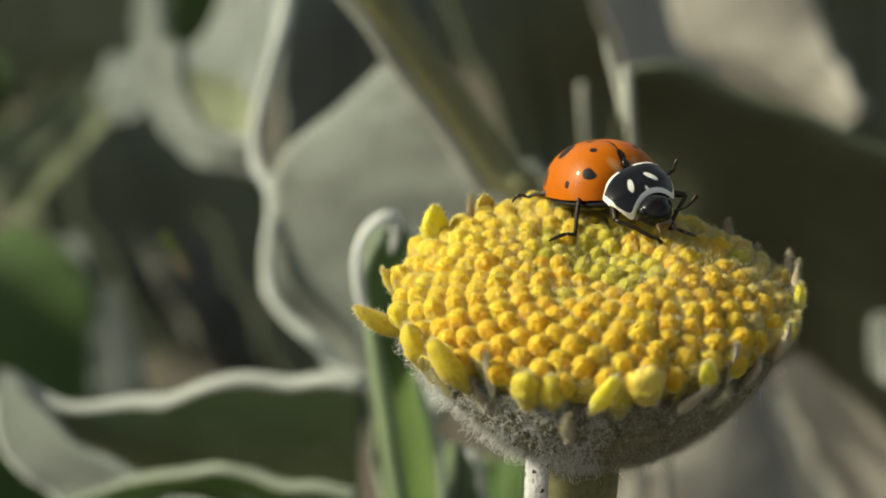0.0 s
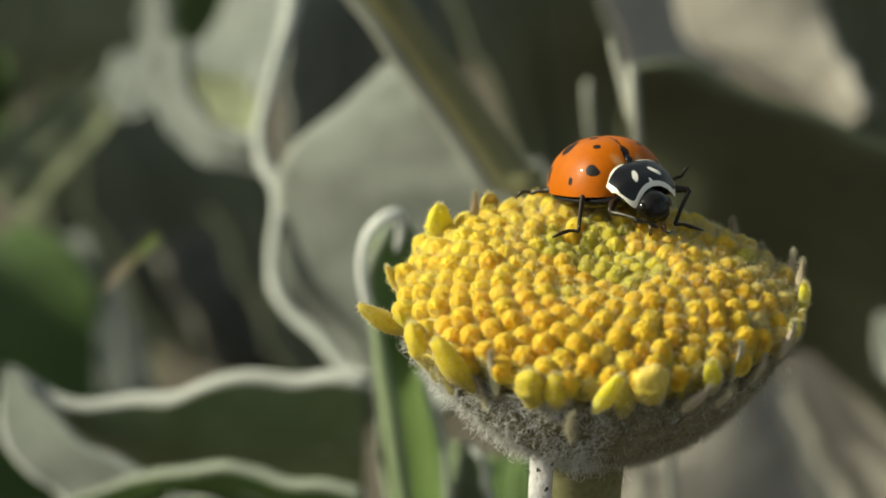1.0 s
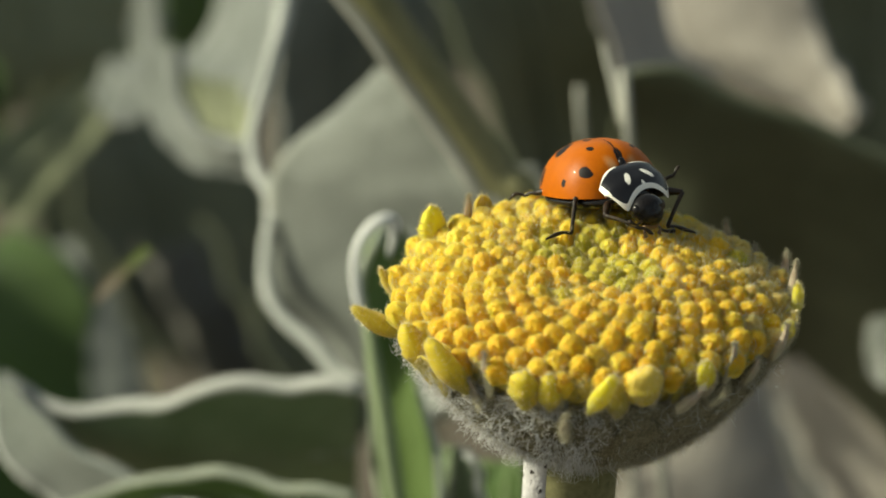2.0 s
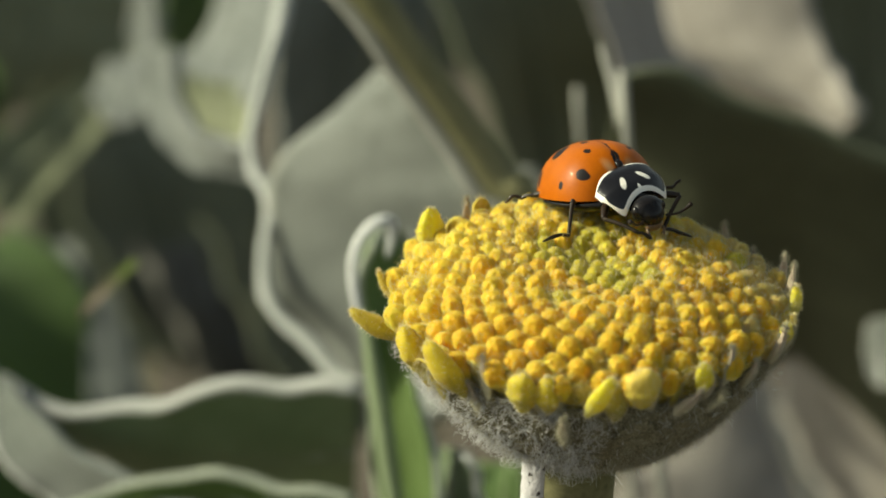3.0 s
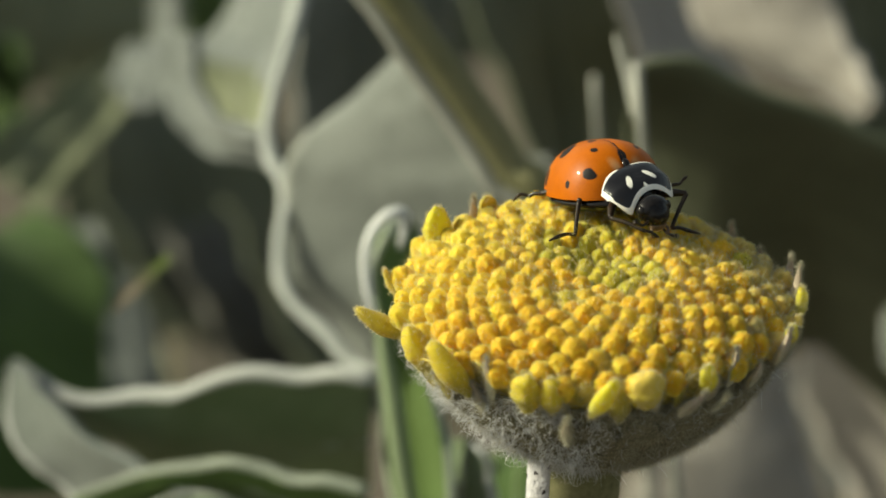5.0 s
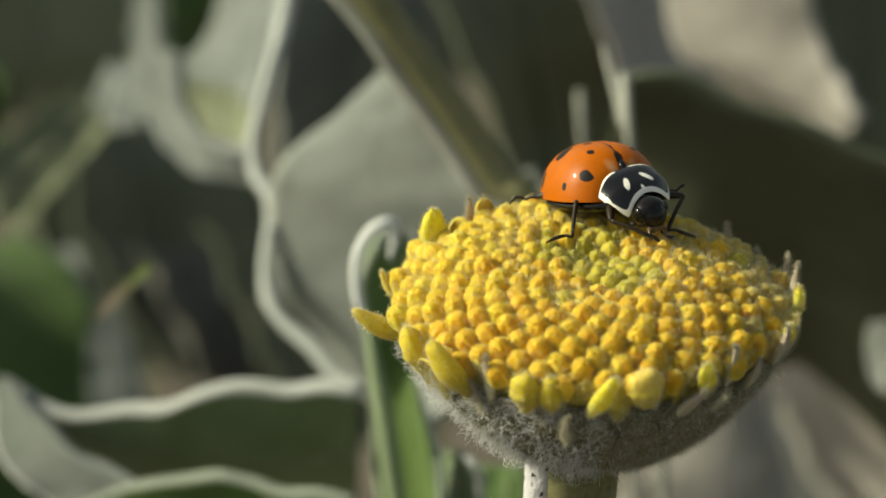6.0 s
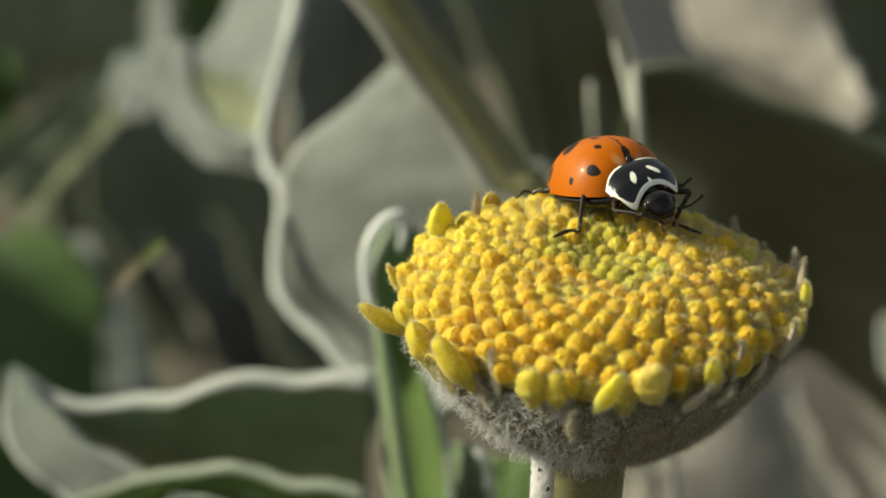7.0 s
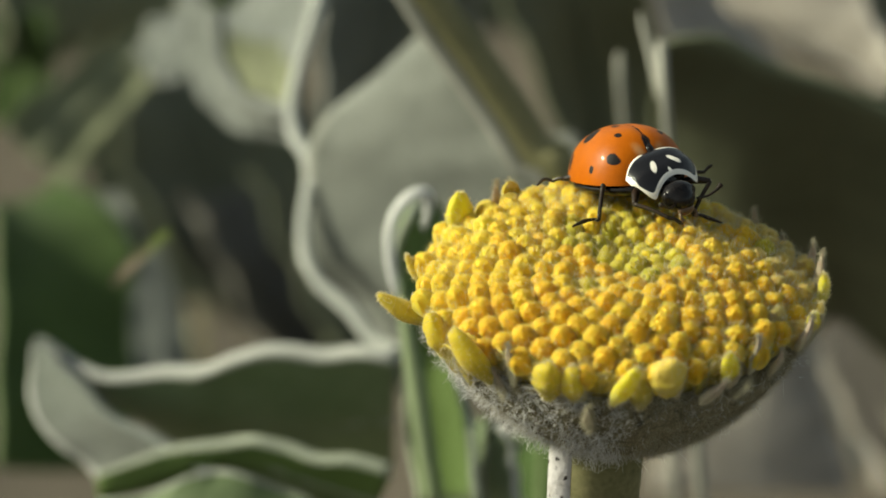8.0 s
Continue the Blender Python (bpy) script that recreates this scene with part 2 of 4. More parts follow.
def shell_coords(nt):
    tc = nt.nodes.new("ShaderNodeTexCoord")
    sep = nt.nodes.new("ShaderNodeSeparateXYZ")
    nt.links.new(tc.outputs["Object"], sep.inputs[0])
    x = calc(nt, "MULTIPLY", sep.outputs[0], 1000.0)
    y = calc(nt, "MULTIPLY", calc(nt, "ABSOLUTE", sep.outputs[1]), 1000.0)
    up = calc(nt, "MULTIPLY", sep.outputs[2], 1000.0)
    arc = calc(nt, "MULTIPLY", calc(nt, "ARCTAN2", calc(nt, "SUBTRACT", up, 0.45), y), 2.0)
    wob = calc(nt, "MULTIPLY", calc(nt, "SUBTRACT", noise_tex(nt, 2600.0, 2.0), 0.5), 0.16)
    return calc(nt, "ADD", x, wob), calc(nt, "ADD", y, wob), calc(nt, "ADD", arc, wob)


def elytra_material():
    m, nt, b = material("elytra_orange")
    x, _, y = shell_coords(nt)
    c = ramp(nt, calc(nt, "ADD", calc(nt, "MULTIPLY", noise_tex(nt, 900.0), 0.6), calc(nt, "MULTIPLY", noise_tex(nt, 9000.0), 0.4)),
             [(0.35, (0.375, 0.087, 0.0006)), (0.68, (0.455, 0.114, 0.001))])
    spots = None
    for cx, cy, rx, ry, turn in SPOTS:
        s = blot(nt, (x, y), cx, cy, rx, ry, turn)
        spots = s if spots is None else calc(nt, "MAXIMUM", spots, s)
    # faint cream patches at the shoulders, beside the nub
    c = mix(nt, calc(nt, "MULTIPLY", blot(nt, (x, y), 2.15, 2.50, 0.36, 0.26, 0.3, 0.7), 0.5), c, (0.60, 0.42, 0.22))
    c = mix(nt, spots, c, (0.010, 0.008, 0.008))
    nt.links.new(c, b.inputs["Base Color"])
    b.inputs["Roughness"].default_value = 0.42
    b.inputs["Specular IOR Level"].default_value = 0.14
    b.inputs["Coat Weight"].default_value = 0.12
    b.inputs["Coat Roughness"].default_value = 0.06
    bump(nt, b, noise_tex(nt, 14000.0, 2.0), 0.008 * MM)
    return m


# spots of one wing case, mirrored on the other: place along and across, half length and width, turn
SPOTS = [(2.00, 3.14, 0.75, 0.20, 0.0), (1.62, 1.15, 0.24, 0.27, 0.0), (1.0, 2.2, 0.18, 0.14, 0.3), (0.80, 0.50, 0.13, 0.17, 0.2),
         (-0.85, 1.85, 0.50, 0.40, -0.5), (-1.6, 0.62, 0.28, 0.36, 0.0), (-0.1, 2.62, 0.28, 0.16, 0.0), (0.0, 3.15, 3.2, 0.045, 0.0)]


def pronotum_material():
    m, nt, b = material("pronotum_black_white")
    x, y, _ = shell_coords(nt)
    # white rim along the front and the sides, two slanting dashes and a small tooth
    uv = nt.nodes.new("ShaderNodeUVMap")
    sep = nt.nodes.new("ShaderNodeSeparateXYZ")
    nt.links.new(uv.outputs[0], sep.inputs[0])
    side = calc(nt, "ABSOLUTE", calc(nt, "SUBTRACT", calc(nt, "MULTIPLY", sep.outputs[0], 2.0), 1.0))
    rim = calc(nt, "MAXIMUM", step(nt, sep.outputs[1], 0.885, 0.905), step(nt, calc(nt, "ADD", side, calc(nt, "MULTIPLY", sep.outputs[1], 0.06)), 0.80, 0.82))
    # a pale band along the hind edge, broken in the middle
    band = calc(nt, "SUBTRACT", 1.0, step(nt, calc(nt, "ADD", sep.outputs[1], calc(nt, "MULTIPLY", side, 0.05)), 0.075, 0.095))
    rim = calc(nt, "MAXIMUM", rim, calc(nt, "MULTIPLY", band, step(nt, side, 0.12, 0.2)))
    dash = blot(nt, (x, y), -0.10, 0.56, 0.35, 0.13, 0.5)
    tooth = blot(nt, (x, y), 0.44, 0.0, 0.22, 0.10, 0.0)
    white = calc(nt, "MAXIMUM", calc(nt, "MAXIMUM", rim, dash), tooth)
    c = mix(nt, white, (0.009, 0.008, 0.009), (0.88, 0.84, 0.76))
    nt.links.new(c, b.inputs["Base Color"])
    b.inputs["Roughness"].default_value = 0.2
    b.inputs["Specular IOR Level"].default_value = 0.6
    bump(nt, b, calc(nt, "ADD", noise_tex(nt, 14000.0, 2.0), noise_tex(nt, 1500.0, 1.0)), 0.012 * MM)
    return m


ELYTRA = elytra_material()
PRONOTUM = pronotum_material()


# ---------- mesh helpers ----------
def part(name, bm, mat, parent=None, label="", smooth=True):
    me = bpy.data.meshes.new(name)
    bmesh.ops.recalc_face_normals(bm, faces=bm.faces[:])
    for f in bm.faces:
        f.smooth = smooth
    bm.to_mesh(me)
    bm.free()
    me.materials.append(mat)
    ob = new(name, me)
    ob.parent = parent
    return tagged(ob, label)


def mesh_object(name, verts, faces, mat, parent=None, smooth=True):
    """A mesh from long lists of corners and faces, made in one go."""
    me = bpy.data.meshes.new(name)
    me.from_pydata(verts, [], faces)
    me.polygons.foreach_set("use_smooth", [smooth] * len(faces))
    me.materials.append(mat)
    ob = new(name, me)
    ob.parent = parent
    return ob


def share(name, me, parent, m, label=""):
    ob = new(name, me)
    ob.parent = parent
    ob.matrix_basis = m
    return tagged(ob, label)


def catmull(pts, n):
    """n points evenly along a smooth curve through pts (of any size)."""
    pts = [np.array(p, float) for p in pts]
    pts = [2 * pts[0] - pts[1], *pts, 2 * pts[-1] - pts[-2]]
    out = []
    k = len(pts) - 3
    for i in range(n):
        s = i / (n - 1) * k
        j = min(int(s), k - 1)
        t = s - j
        a, b, c, d = pts[j:j + 4]
        out.append(0.5 * (2 * b + (c - a) * t + (2 * a - 5 * b + 4 * c - d) * t * t + (3 * b - a - 3 * c + d) * t ** 3))
    return out


def tube(bm, pts, radii, n=8):
    """A round rod through pts (mm), closed at both ends."""
    rings = []
    pts = [Vector(p) for p in pts]
    ref = Vector((0.31, 0.17, 0.93))
    for i, p in enumerate(pts):
        d = (pts[min(i + 1, len(pts) - 1)] - pts[max(i - 1, 0)]).normalized()
        if abs(d.dot(ref)) > 0.95:
            ref = Vector((1, 0.2, 0.1))
        a = (ref - ref.dot(d) * d).normalized()
        b = d.cross(a)
        ref = a
        rings.append([bm.verts.new((p + (a * math.cos(q) + b * math.sin(q)) * radii[i]) * MM)
                      for q in (2 * math.pi * j / n for j in range(n))])
    for r, s in zip(rings, rings[1:]):
        for j in range(n):
            bm.faces.new((r[j], r[(j + 1) % n], s[(j + 1) % n], s[j]))
    bm.faces.new(rings[0][::-1])
    bm.faces.new(rings[-1])
    return bm


def rod(pts, radii, n=8, smooth=24):
    pts = catmull(pts, smooth)
    radii = [float(r) for r in catmull([(r,) for r in radii], smooth)]
    return tube(bmesh.new(), pts, radii, n)


def ball(bm, centre, radii, turn=None, u=16, v=10):
    m = Matrix.Translation(Vector(centre) * MM) @ (turn or Matrix()) @ Matrix.Diagonal((*[r * MM for r in radii], 1))
    bmesh.ops.create_uvsphere(bm, u_segments=u, v_segments=v, radius=1.0, matrix=m)
    return bm


def revolve(profile, n=64):
    """A closed solid of revolution from (radius, height) in mm."""
    bm = bmesh.new()
    rings = [[bm.verts.new((r * MM * math.cos(2 * math.pi * j / n), r * MM * math.sin(2 * math.pi * j / n), z * MM)) for j in range(n)]
             for r, z in profile]
    for a, b in zip(rings, rings[1:]):
        for j in range(n):
            bm.faces.new((a[j], a[(j + 1) % n], b[(j + 1) % n], b[j]))
    bm.faces.new(rings[0][::-1])
    bm.faces.new(rings[-1])
    return bm


def sheet(stations, cup, wave, thick, along=40, across=16, origin=(0, 0, 0), ripple=9.0, seed=0.0):
    """A leaf-like sheet with thickness: stations of spine and half-width vector (mm), cupped by `cup` and rippled at its margins."""
    rows = catmull(stations, along)
    o = np.array(origin, float)
    bm = bmesh.new()
    uvl = bm.loops.layers.uv.new("UVMap")
    top, low, uv = [], [], {}
    for i, r in enumerate(rows):
        p, h = r[:3] - o, r[3:]
        t = rows[min(i + 1, along - 1)][:3] - rows[max(i - 1, 0)][:3]
        nrm = np.cross(t, h)
        nrm = nrm / (np.linalg.norm(nrm) + 1e-9)
        if len(top) and np.dot(nrm, last) < 0 and np.linalg.norm(h) < 0.2:
            nrm = last
        last = nrm
        a, b = [], []
        w = np.linalg.norm(h)
        for j in range(across + 1):
            u = -1 + 2 * j / across
            e = abs(u)
            lift = cup * (e * e - 0.35) * min(1, w / 3.0) + wave * e ** 3 * math.sin(i / along * ripple * 2.2 + u * 1.7 + seed) * min(1, w / 2.0)
            lift += 0.25 * wave * noise.noise((i * 0.3 + seed, u * 2.0, 1.7)) * 2
            q = p + h * u + nrm * lift
            half = thick * (0.55 + 0.45 * (e > 0.93)) * min(1, 0.3 + w)
            for lst, s in ((a, 1), (b, -1)):
                vtx = bm.verts.new((q + nrm * s * half) * MM)
                uv[vtx] = (j / across, i / (along - 1))
                lst.append(vtx)
        top.append(a)
        low.append(b)
    for i in range(along - 1):
        for j in range(across):
            bm.faces.new((top[i][j], top[i][j + 1], top[i + 1][j + 1], top[i + 1][j]))
            bm.faces.new((low[i][j], low[i + 1][j], low[i + 1][j + 1], low[i][j + 1]))
        for j in (0, across):
            bm.faces.new((top[i][j], top[i + 1][j], low[i + 1][j], low[i][j]))
    for i in (0, along - 1):
        for j in range(across):
            bm.faces.new((top[i][j], low[i][j], low[i][j + 1], top[i][j + 1]))
    for f in bm.faces:
        for l in f.loops:
            l[uvl].uv = uv[l.vert]
    return bm


# ---------- ground ----------
def ground():
    bm = bmesh.new()
    rings = [0.0, 0.06, 0.12, 0.2, 0.3, 0.45, 0.7, 1.0, 1.6, 3.0, 8.0, 30.0, 200.0, 3000.0]
    last = None
    n = 48
    for r in rings:
        row = []
        for j in range(n):
            q = 2 * math.pi * j / n
            x, y = r * math.cos(q), r * math.sin(q) + 0.3
            row.append(bm.verts.new((x, y, 0.02 * noise.noise((x * 4, y * 4, 0)) if r < 8 else 0)))
        if last:
            for j in range(n):
                bm.faces.new((last[j], last[(j + 1) % n], row[(j + 1) % n], row[j]))
        last = row
    bmesh.ops.remove_doubles(bm, verts=bm.verts[:], dist=1e-6)
    return tagged(part("ground", bm, SOIL), "dry brown soil under the bush", "ground", kind="structure")


ground()


# ---------- leaves and stems of the bush ----------
LEAF_COUNT = [0]


def leaf(stations, mat, cup, wave, label, name="leaf", thick=0.28, ripple=9.0, petiole=False, rib=True, flap_of=None):
    """A leaf of the bush; with flap_of, the turned-over side of another leaf."""
    LEAF_COUNT[0] += 1
    base = stations[-1][:3]
    ob = part(name, sheet(stations, cup, wave, thick, origin=base, ripple=ripple, seed=LEAF_COUNT[0] * 1.3), mat)
    ob.location = CENTRE + Vector(base) * MM
    if flap_of:
        ob.name, ob.parent = "flap", flap_of
        ob.location -= flap_of.location
        return tagged(ob, "pale upturned flap of the leaf")
    spine = [Vector(p[:3]) - Vector(base) for p in catmull(stations, 24)]
    if rib:
        part("midrib", tube(bmesh.new(), spine, [0.12 + 0.35 * i / 23 for i in range(24)], 8), mat, ob)
    if petiole:
        foot = Vector((0, 0, -CENTRE.z / MM - base[2] - 4))
        part("petiole", rod([(0, 0, 0), foot * 0.3 + Vector((2, 3, 0)), foot], [0.5, 0.7, 0.9], 8, 12), STEM_OLIVE, ob)
    return tagged(ob, label, "leaf", "leaves of the bush")


def stalk(name, pts, radii, mat, label, category="stem", n=12, ridge=None):
    base = Vector(pts[-1])
    ob = part(name, rod([Vector(p) - base for p in pts], radii, n, 32), mat)
    ob.location = CENTRE + base * MM
    if ridge:
        part("ridge", rod([Vector(p) - base + Vector((-0.62, -0.55, -0.45)) * r for p, r in zip(pts, radii)], [0.42 * r for r in radii], 8, 32), ridge, ob, "pale tan ridge")
    return tagged(ob, label, category)


broad = leaf([(-32.1, 55, -26.5, 0, 0.2, -0.3), (-30.9, 54.7, -28.2, 0.1, 0.9, -1.1), (-29, 54.4, -29.2, 0.5, 1.7, -1.7), (-26.9, 54.1, -30, 0.6, 2, -2.4), (-24.5, 53.8, -30.5, 0.6, 2.4, -3.2), (-22.4, 53.5, -30.7, 0.4, 2.8, -4), (-20.3, 53.2, -30.5, 0.4, 3.1, -5), (-18.2, 52.9, -30.3, 0.2, 3.5, -5.5), (-15.4, 52.6, -30.4, -0.2, 3.8, -5.6), (-13.1, 52.3, -29.9, -0.1, 4.2, -5.9), (-11.3, 52, -29.7, -0.2, 4.5, -5.4)],
     LEAF, 0.6, 0.22, 'broad grey-green woolly leaf with pale wavy margin', thick=0.4)
leaf([(-32, 54, -25.7, 0.2, -0.1, -0.1), (-31.5, 53, -26.8, 0.8, -0.7, 0.2), (-30.7, 52, -28, 1.6, -1.5, 0.7), (-29.7, 51, -29.3, 2.3, -2, 1), (-28.1, 50, -30.1, 2.8, -2.5, 1.2), (-26.1, 49, -31, 3.1, -3, 1.6), (-24.5, 48, -31.9, 3.5, -3.5, 1.9)],
     LEAF_FOLD, 0.3, 0.1, 'pale flap', thick=0.4, rib=False, flap_of=broad)
leaf([(-28.1, 46, -31.6, -0, 0, -0.8), (-26.3, 45.8, -30.9, -0.3, 0.2, -1.1), (-24.4, 45.5, -30.2, -0.7, 0.4, -1.3), (-21.9, 45.2, -29.5, -0.8, 0.6, -1.2), (-19.9, 45, -29.1, -0.7, 0.8, -1.3), (-17.9, 44.7, -29.5, -0.7, 0.9, -1.3), (-16.1, 44.5, -30.1, -0.6, 1.1, -1.6), (-14.3, 44.2, -30.5, -0.5, 1.3, -2), (-11.9, 44, -31.2, -0.7, 1.5, -2.1)],
     LEAF_LIME, 0.5, 0.15, 'green leaf with pale curled margin', thick=0.4)
leaf([(-27.6, 42, -31.7, 0.3, -1, -0.6), (-25.2, 42, -32.1, 0, -1, -1.5), (-22.6, 42, -31.9, 0, -1, -2.5), (-20.4, 42, -31.9, -0, -1, -2.8), (-18, 42, -32.4, 0.2, -1, -2.6), (-15.3, 42, -33.1, 0.3, -1, -2.3)],
     LEAF, 0.8, 0.2, 'grey-green leaf with pale curled margin', thick=0.4)
folded = leaf([(-9.3, 44, -12.7, 0.2, 1.1, -0.4), (-9.8, 43.3, -13.2, 0.8, 2.9, -1), (-10, 42.7, -14.2, 1, 2.4, -0.9), (-10.1, 42, -15.5, 1, 1.7, -0.7), (-9.8, 41.3, -17.3, 1.1, 0.9, -0.4), (-9.3, 40.7, -19, 1.2, 0.1, -0), (-8.8, 40, -21.4, 1.4, -0.7, 0.3), (-8.2, 39.3, -23.7, 1.6, -1.4, 0.8), (-7.7, 38.7, -25.8, 1.7, -2.2, 1.2), (-7.3, 38, -28.4, 1.7, -3, 1.4)],
     LEAF_LIME, 1, 0.12, 'narrow folded green leaf with white woolly curled tip', thick=0.3, rib=False)
part('rolled_rim', rod([Vector(p) - Vector((-7.3, 38, -28.4)) for p in [(-9.3, 40, -13.1), (-9, 39.7, -11.8), (-9.1, 39.4, -10.8), (-9.9, 39.1, -10.8), (-10.7, 38.9, -11.7), (-11.1, 38.6, -13), (-11, 38.3, -14.6), (-10.7, 38, -16.1)]], [0.12, 0.24, 0.30, 0.32, 0.32, 0.28, 0.26, 0.16], 10, 40), LEAF_DOWN, folded, 'white woolly rolled rim')
part('rolled_edge', rod([Vector(p) - Vector((-7.3, 38, -28.4)) for p in [(-10.6, 40, -16.1), (-10.3, 39.2, -17.7), (-10, 38.4, -19.4), (-9.6, 37.6, -21.4), (-9.2, 36.8, -24.1), (-8.6, 36, -27.4)]], [0.16, 0.34, 0.46, 0.52, 0.54, 0.54], 10, 40), LEAF_EDGE, folded, 'pale green rolled edge')
leaf([(-5.6, 40, -24.4, 0.3, -1.3, 0.5), (-5.7, 40, -25.2, 1.2, -3.5, 1.7), (-5.8, 40, -26.5, 1.7, -3.5, 1.6), (-6, 40, -27.9, 2, -3.5, 1.6), (-6, 40, -29.6, 2.3, -3.5, 1.6)],
     LEAF, 0.4, 0.1, 'grey-green leaf with pale margin')
leaf([(-2.6, 46, -28, 0.9, -3, 1.3), (-2.7, 45.3, -28.9, 1.2, -3, 1.4), (-2.7, 44.7, -30.4, 1.4, -3, 1.4), (-2.7, 44, -32.2, 1.4, -3, 1.4)],
     LEAF_GREEN, 0.5, 0.1, 'small bright green leaf')
pale = leaf([(-9.1, 62, -9.7, 0.8, -2.3, 0.9), (-9.6, 61.8, -11.2, 2.6, -3.3, 1.4), (-10.2, 61.6, -13.1, 4.1, -3.7, 1.7), (-10.7, 61.4, -15.3, 5.4, -4.1, 1.9), (-10.6, 61.2, -17.4, 6.4, -4.4, 2), (-9.8, 61, -20, 7.3, -4.8, 2.4), (-9.8, 60.8, -22.8, 7.3, -5.1, 2.6), (-9.7, 60.6, -24.9, 6.6, -5.4, 2), (-9.3, 60.4, -27.2, 5.1, -5.8, 1.7), (-9.5, 60.2, -29.4, 3.4, -6.1, 1.6), (-10.4, 60, -30.3, 1, -6.5, 2)],
     LEAF_SILVER, -0.4, 0.5, 'large pale silvery woolly leaf with thick wavy margin', thick=0.45, rib=False)
part('rolled_rim', rod([Vector(p) - Vector((-10.4, 60, -30.3)) for p in [(-15.9, 76, -9.1), (-16.2, 74.7, -10.6), (-16.6, 73.4, -12), (-17.2, 72.1, -13.7), (-17.7, 70.9, -15.5), (-18, 69.6, -17), (-17.7, 68.3, -18.4), (-16.9, 67, -19.4), (-16.8, 65.7, -20.7), (-17, 64.4, -22.3), (-16.9, 63.1, -24.1), (-16, 61.9, -25.5), (-14.1, 60.6, -26.7), (-12.6, 59.3, -28.1), (-11, 58, -28.3)]], [0.5, 0.55, 0.45, 0.40, 0.42, 0.38, 0.48, 0.38, 0.36, 0.44, 0.46, 0.42, 0.5, 0.45, 0.4], 10, 60), LEAF_WHITE, pale, 'thick pale wavy margin')
leaf([(-1.8, 70, -18.9, 1.3, -2.5, 1.2), (-1.6, 70, -20.1, 1.8, -2.5, 1.1), (-1.6, 70, -21.8, 2.2, -2.5, 0.9), (-1.6, 70, -23.7, 2.4, -2.5, 1)],
     LEAF_SILVER, 0.3, 0.2, 'pale silvery leaf behind the flower')
leaf([(-18.1, 103, -16.9, 2.7, -3, 0.9), (-19.2, 102, -19, 2.3, -3.7, 1.2), (-20, 101, -21.2, 2.4, -4.5, 1.2), (-21.2, 100, -22.8, 2.9, -5.3, 1), (-22, 99, -23.8, 3.3, -6, 1)],
     LEAF_SOFT, 0.4, 0.08, 'pale sunlit grey-green leaf', thick=0.5)
leaf([(-24.5, 88, -16.9, 0.9, -1.1, 0.3), (-24.2, 86.4, -19.4, 1, -1.1, 0.4), (-23.5, 84.8, -21, 1, -1.1, 0.8), (-22.2, 83.2, -22, 0.8, -1.1, 1.2), (-20.5, 81.6, -22.1, 0.3, -0.9, 1.3), (-18.1, 80, -21.9, 0, -0.8, 1.3)],
     LEAF_SOFT, 0.5, 0.2, 'curled pale rim of a cupped leaf', thick=0.5)
leaf([(-21.5, 97, -22.4, 3.1, -0.5, -0.4), (-21.4, 95.3, -23.3, 3.1, -1.5, 0.2), (-21.2, 93.7, -24.5, 2.6, -2.5, 0.7), (-20.7, 92, -25.9, 2, -3.5, 1.1)],
     LEAF_OLIVE, 0.4, 0.06, 'cupped grey-green leaf with pale inside', thick=0.4)
leaf([(-26.8, 105, -23.8, 0.7, -1.1, 0.1), (-27.6, 103.7, -24.3, 1.7, -2, 0.1), (-28.1, 102.5, -25.5, 2.2, -2, 0.2), (-28.3, 101.2, -26.3, 1.8, -2, 0.4), (-28.6, 100, -26.4, 0.8, -1.2, 0.3)],
     LEAF_SOFT, 0.5, 0.3, 'small pale leaf with blunt end')
leaf([(-29.1, 135, -34, 1.1, -1.2, -1.2), (-32.4, 131.2, -35.5, 1.4, -1.3, -1.2), (-35.1, 127.5, -37, 1.8, -1.2, -1.3), (-37.7, 123.8, -38.2, 2.3, -1.2, -1.5), (-39.8, 120, -39.8, 2.6, -1.2, -1.8)],
     LEAF_OLIVE, 0.8, 0.3, 'pale olive leaf out of focus')
leaf([(-42.1, 190, -42.7, 7.1, 15, -4.6), (-42.2, 186.7, -45.9, 6.8, 15, -4.8), (-42.5, 183.3, -49.6, 6.2, 15, -5), (-45.2, 180, -53.4, 3.3, 15, -5)],
     LEAF_OLIVE, 1, 0.5, 'dim grey-green leaf far behind')
leaf([(-46.9, 170, -45.6, 2.9, -2, 1.2), (-46.4, 170, -49.2, 3.1, -2, 1.2), (-46.6, 170, -52.8, 2.9, -2, 0.7), (-47.3, 170, -56.2, 2.4, -2, 0.5)],
     LEAF_GREEN, 1, 0.3, 'deep green leaf far behind')
leaf([(-24.5, 124, -23.1, 2.6, 5, -1.6), (-25, 123, -26.7, 1.8, 5, -1.6), (-26.5, 122, -30.1, 0.4, 2.6, -1.1)],
     LEAF_GREEN, 0.8, 0.2, 'deep green leaf in a gap')
leaf([(-42.2, 130, -47, 1.9, 4.5, -1), (-39.8, 125.8, -47.1, 3.8, 4.5, -1.3), (-38.4, 121.7, -48.3, 4.7, 4.5, -1.5), (-37.9, 117.5, -50.1, 4.8, 4.5, -1.9), (-37.5, 113.3, -52.7, 4.8, 4.5, -2.1), (-37.3, 109.2, -54.7, 4.7, 4.5, -2), (-37.5, 105, -58.3, 4.2, 4.5, -2.1)],
     LEAF_GREEN, 1, 0.2, 'deep green leaf in soft light', rib=False)
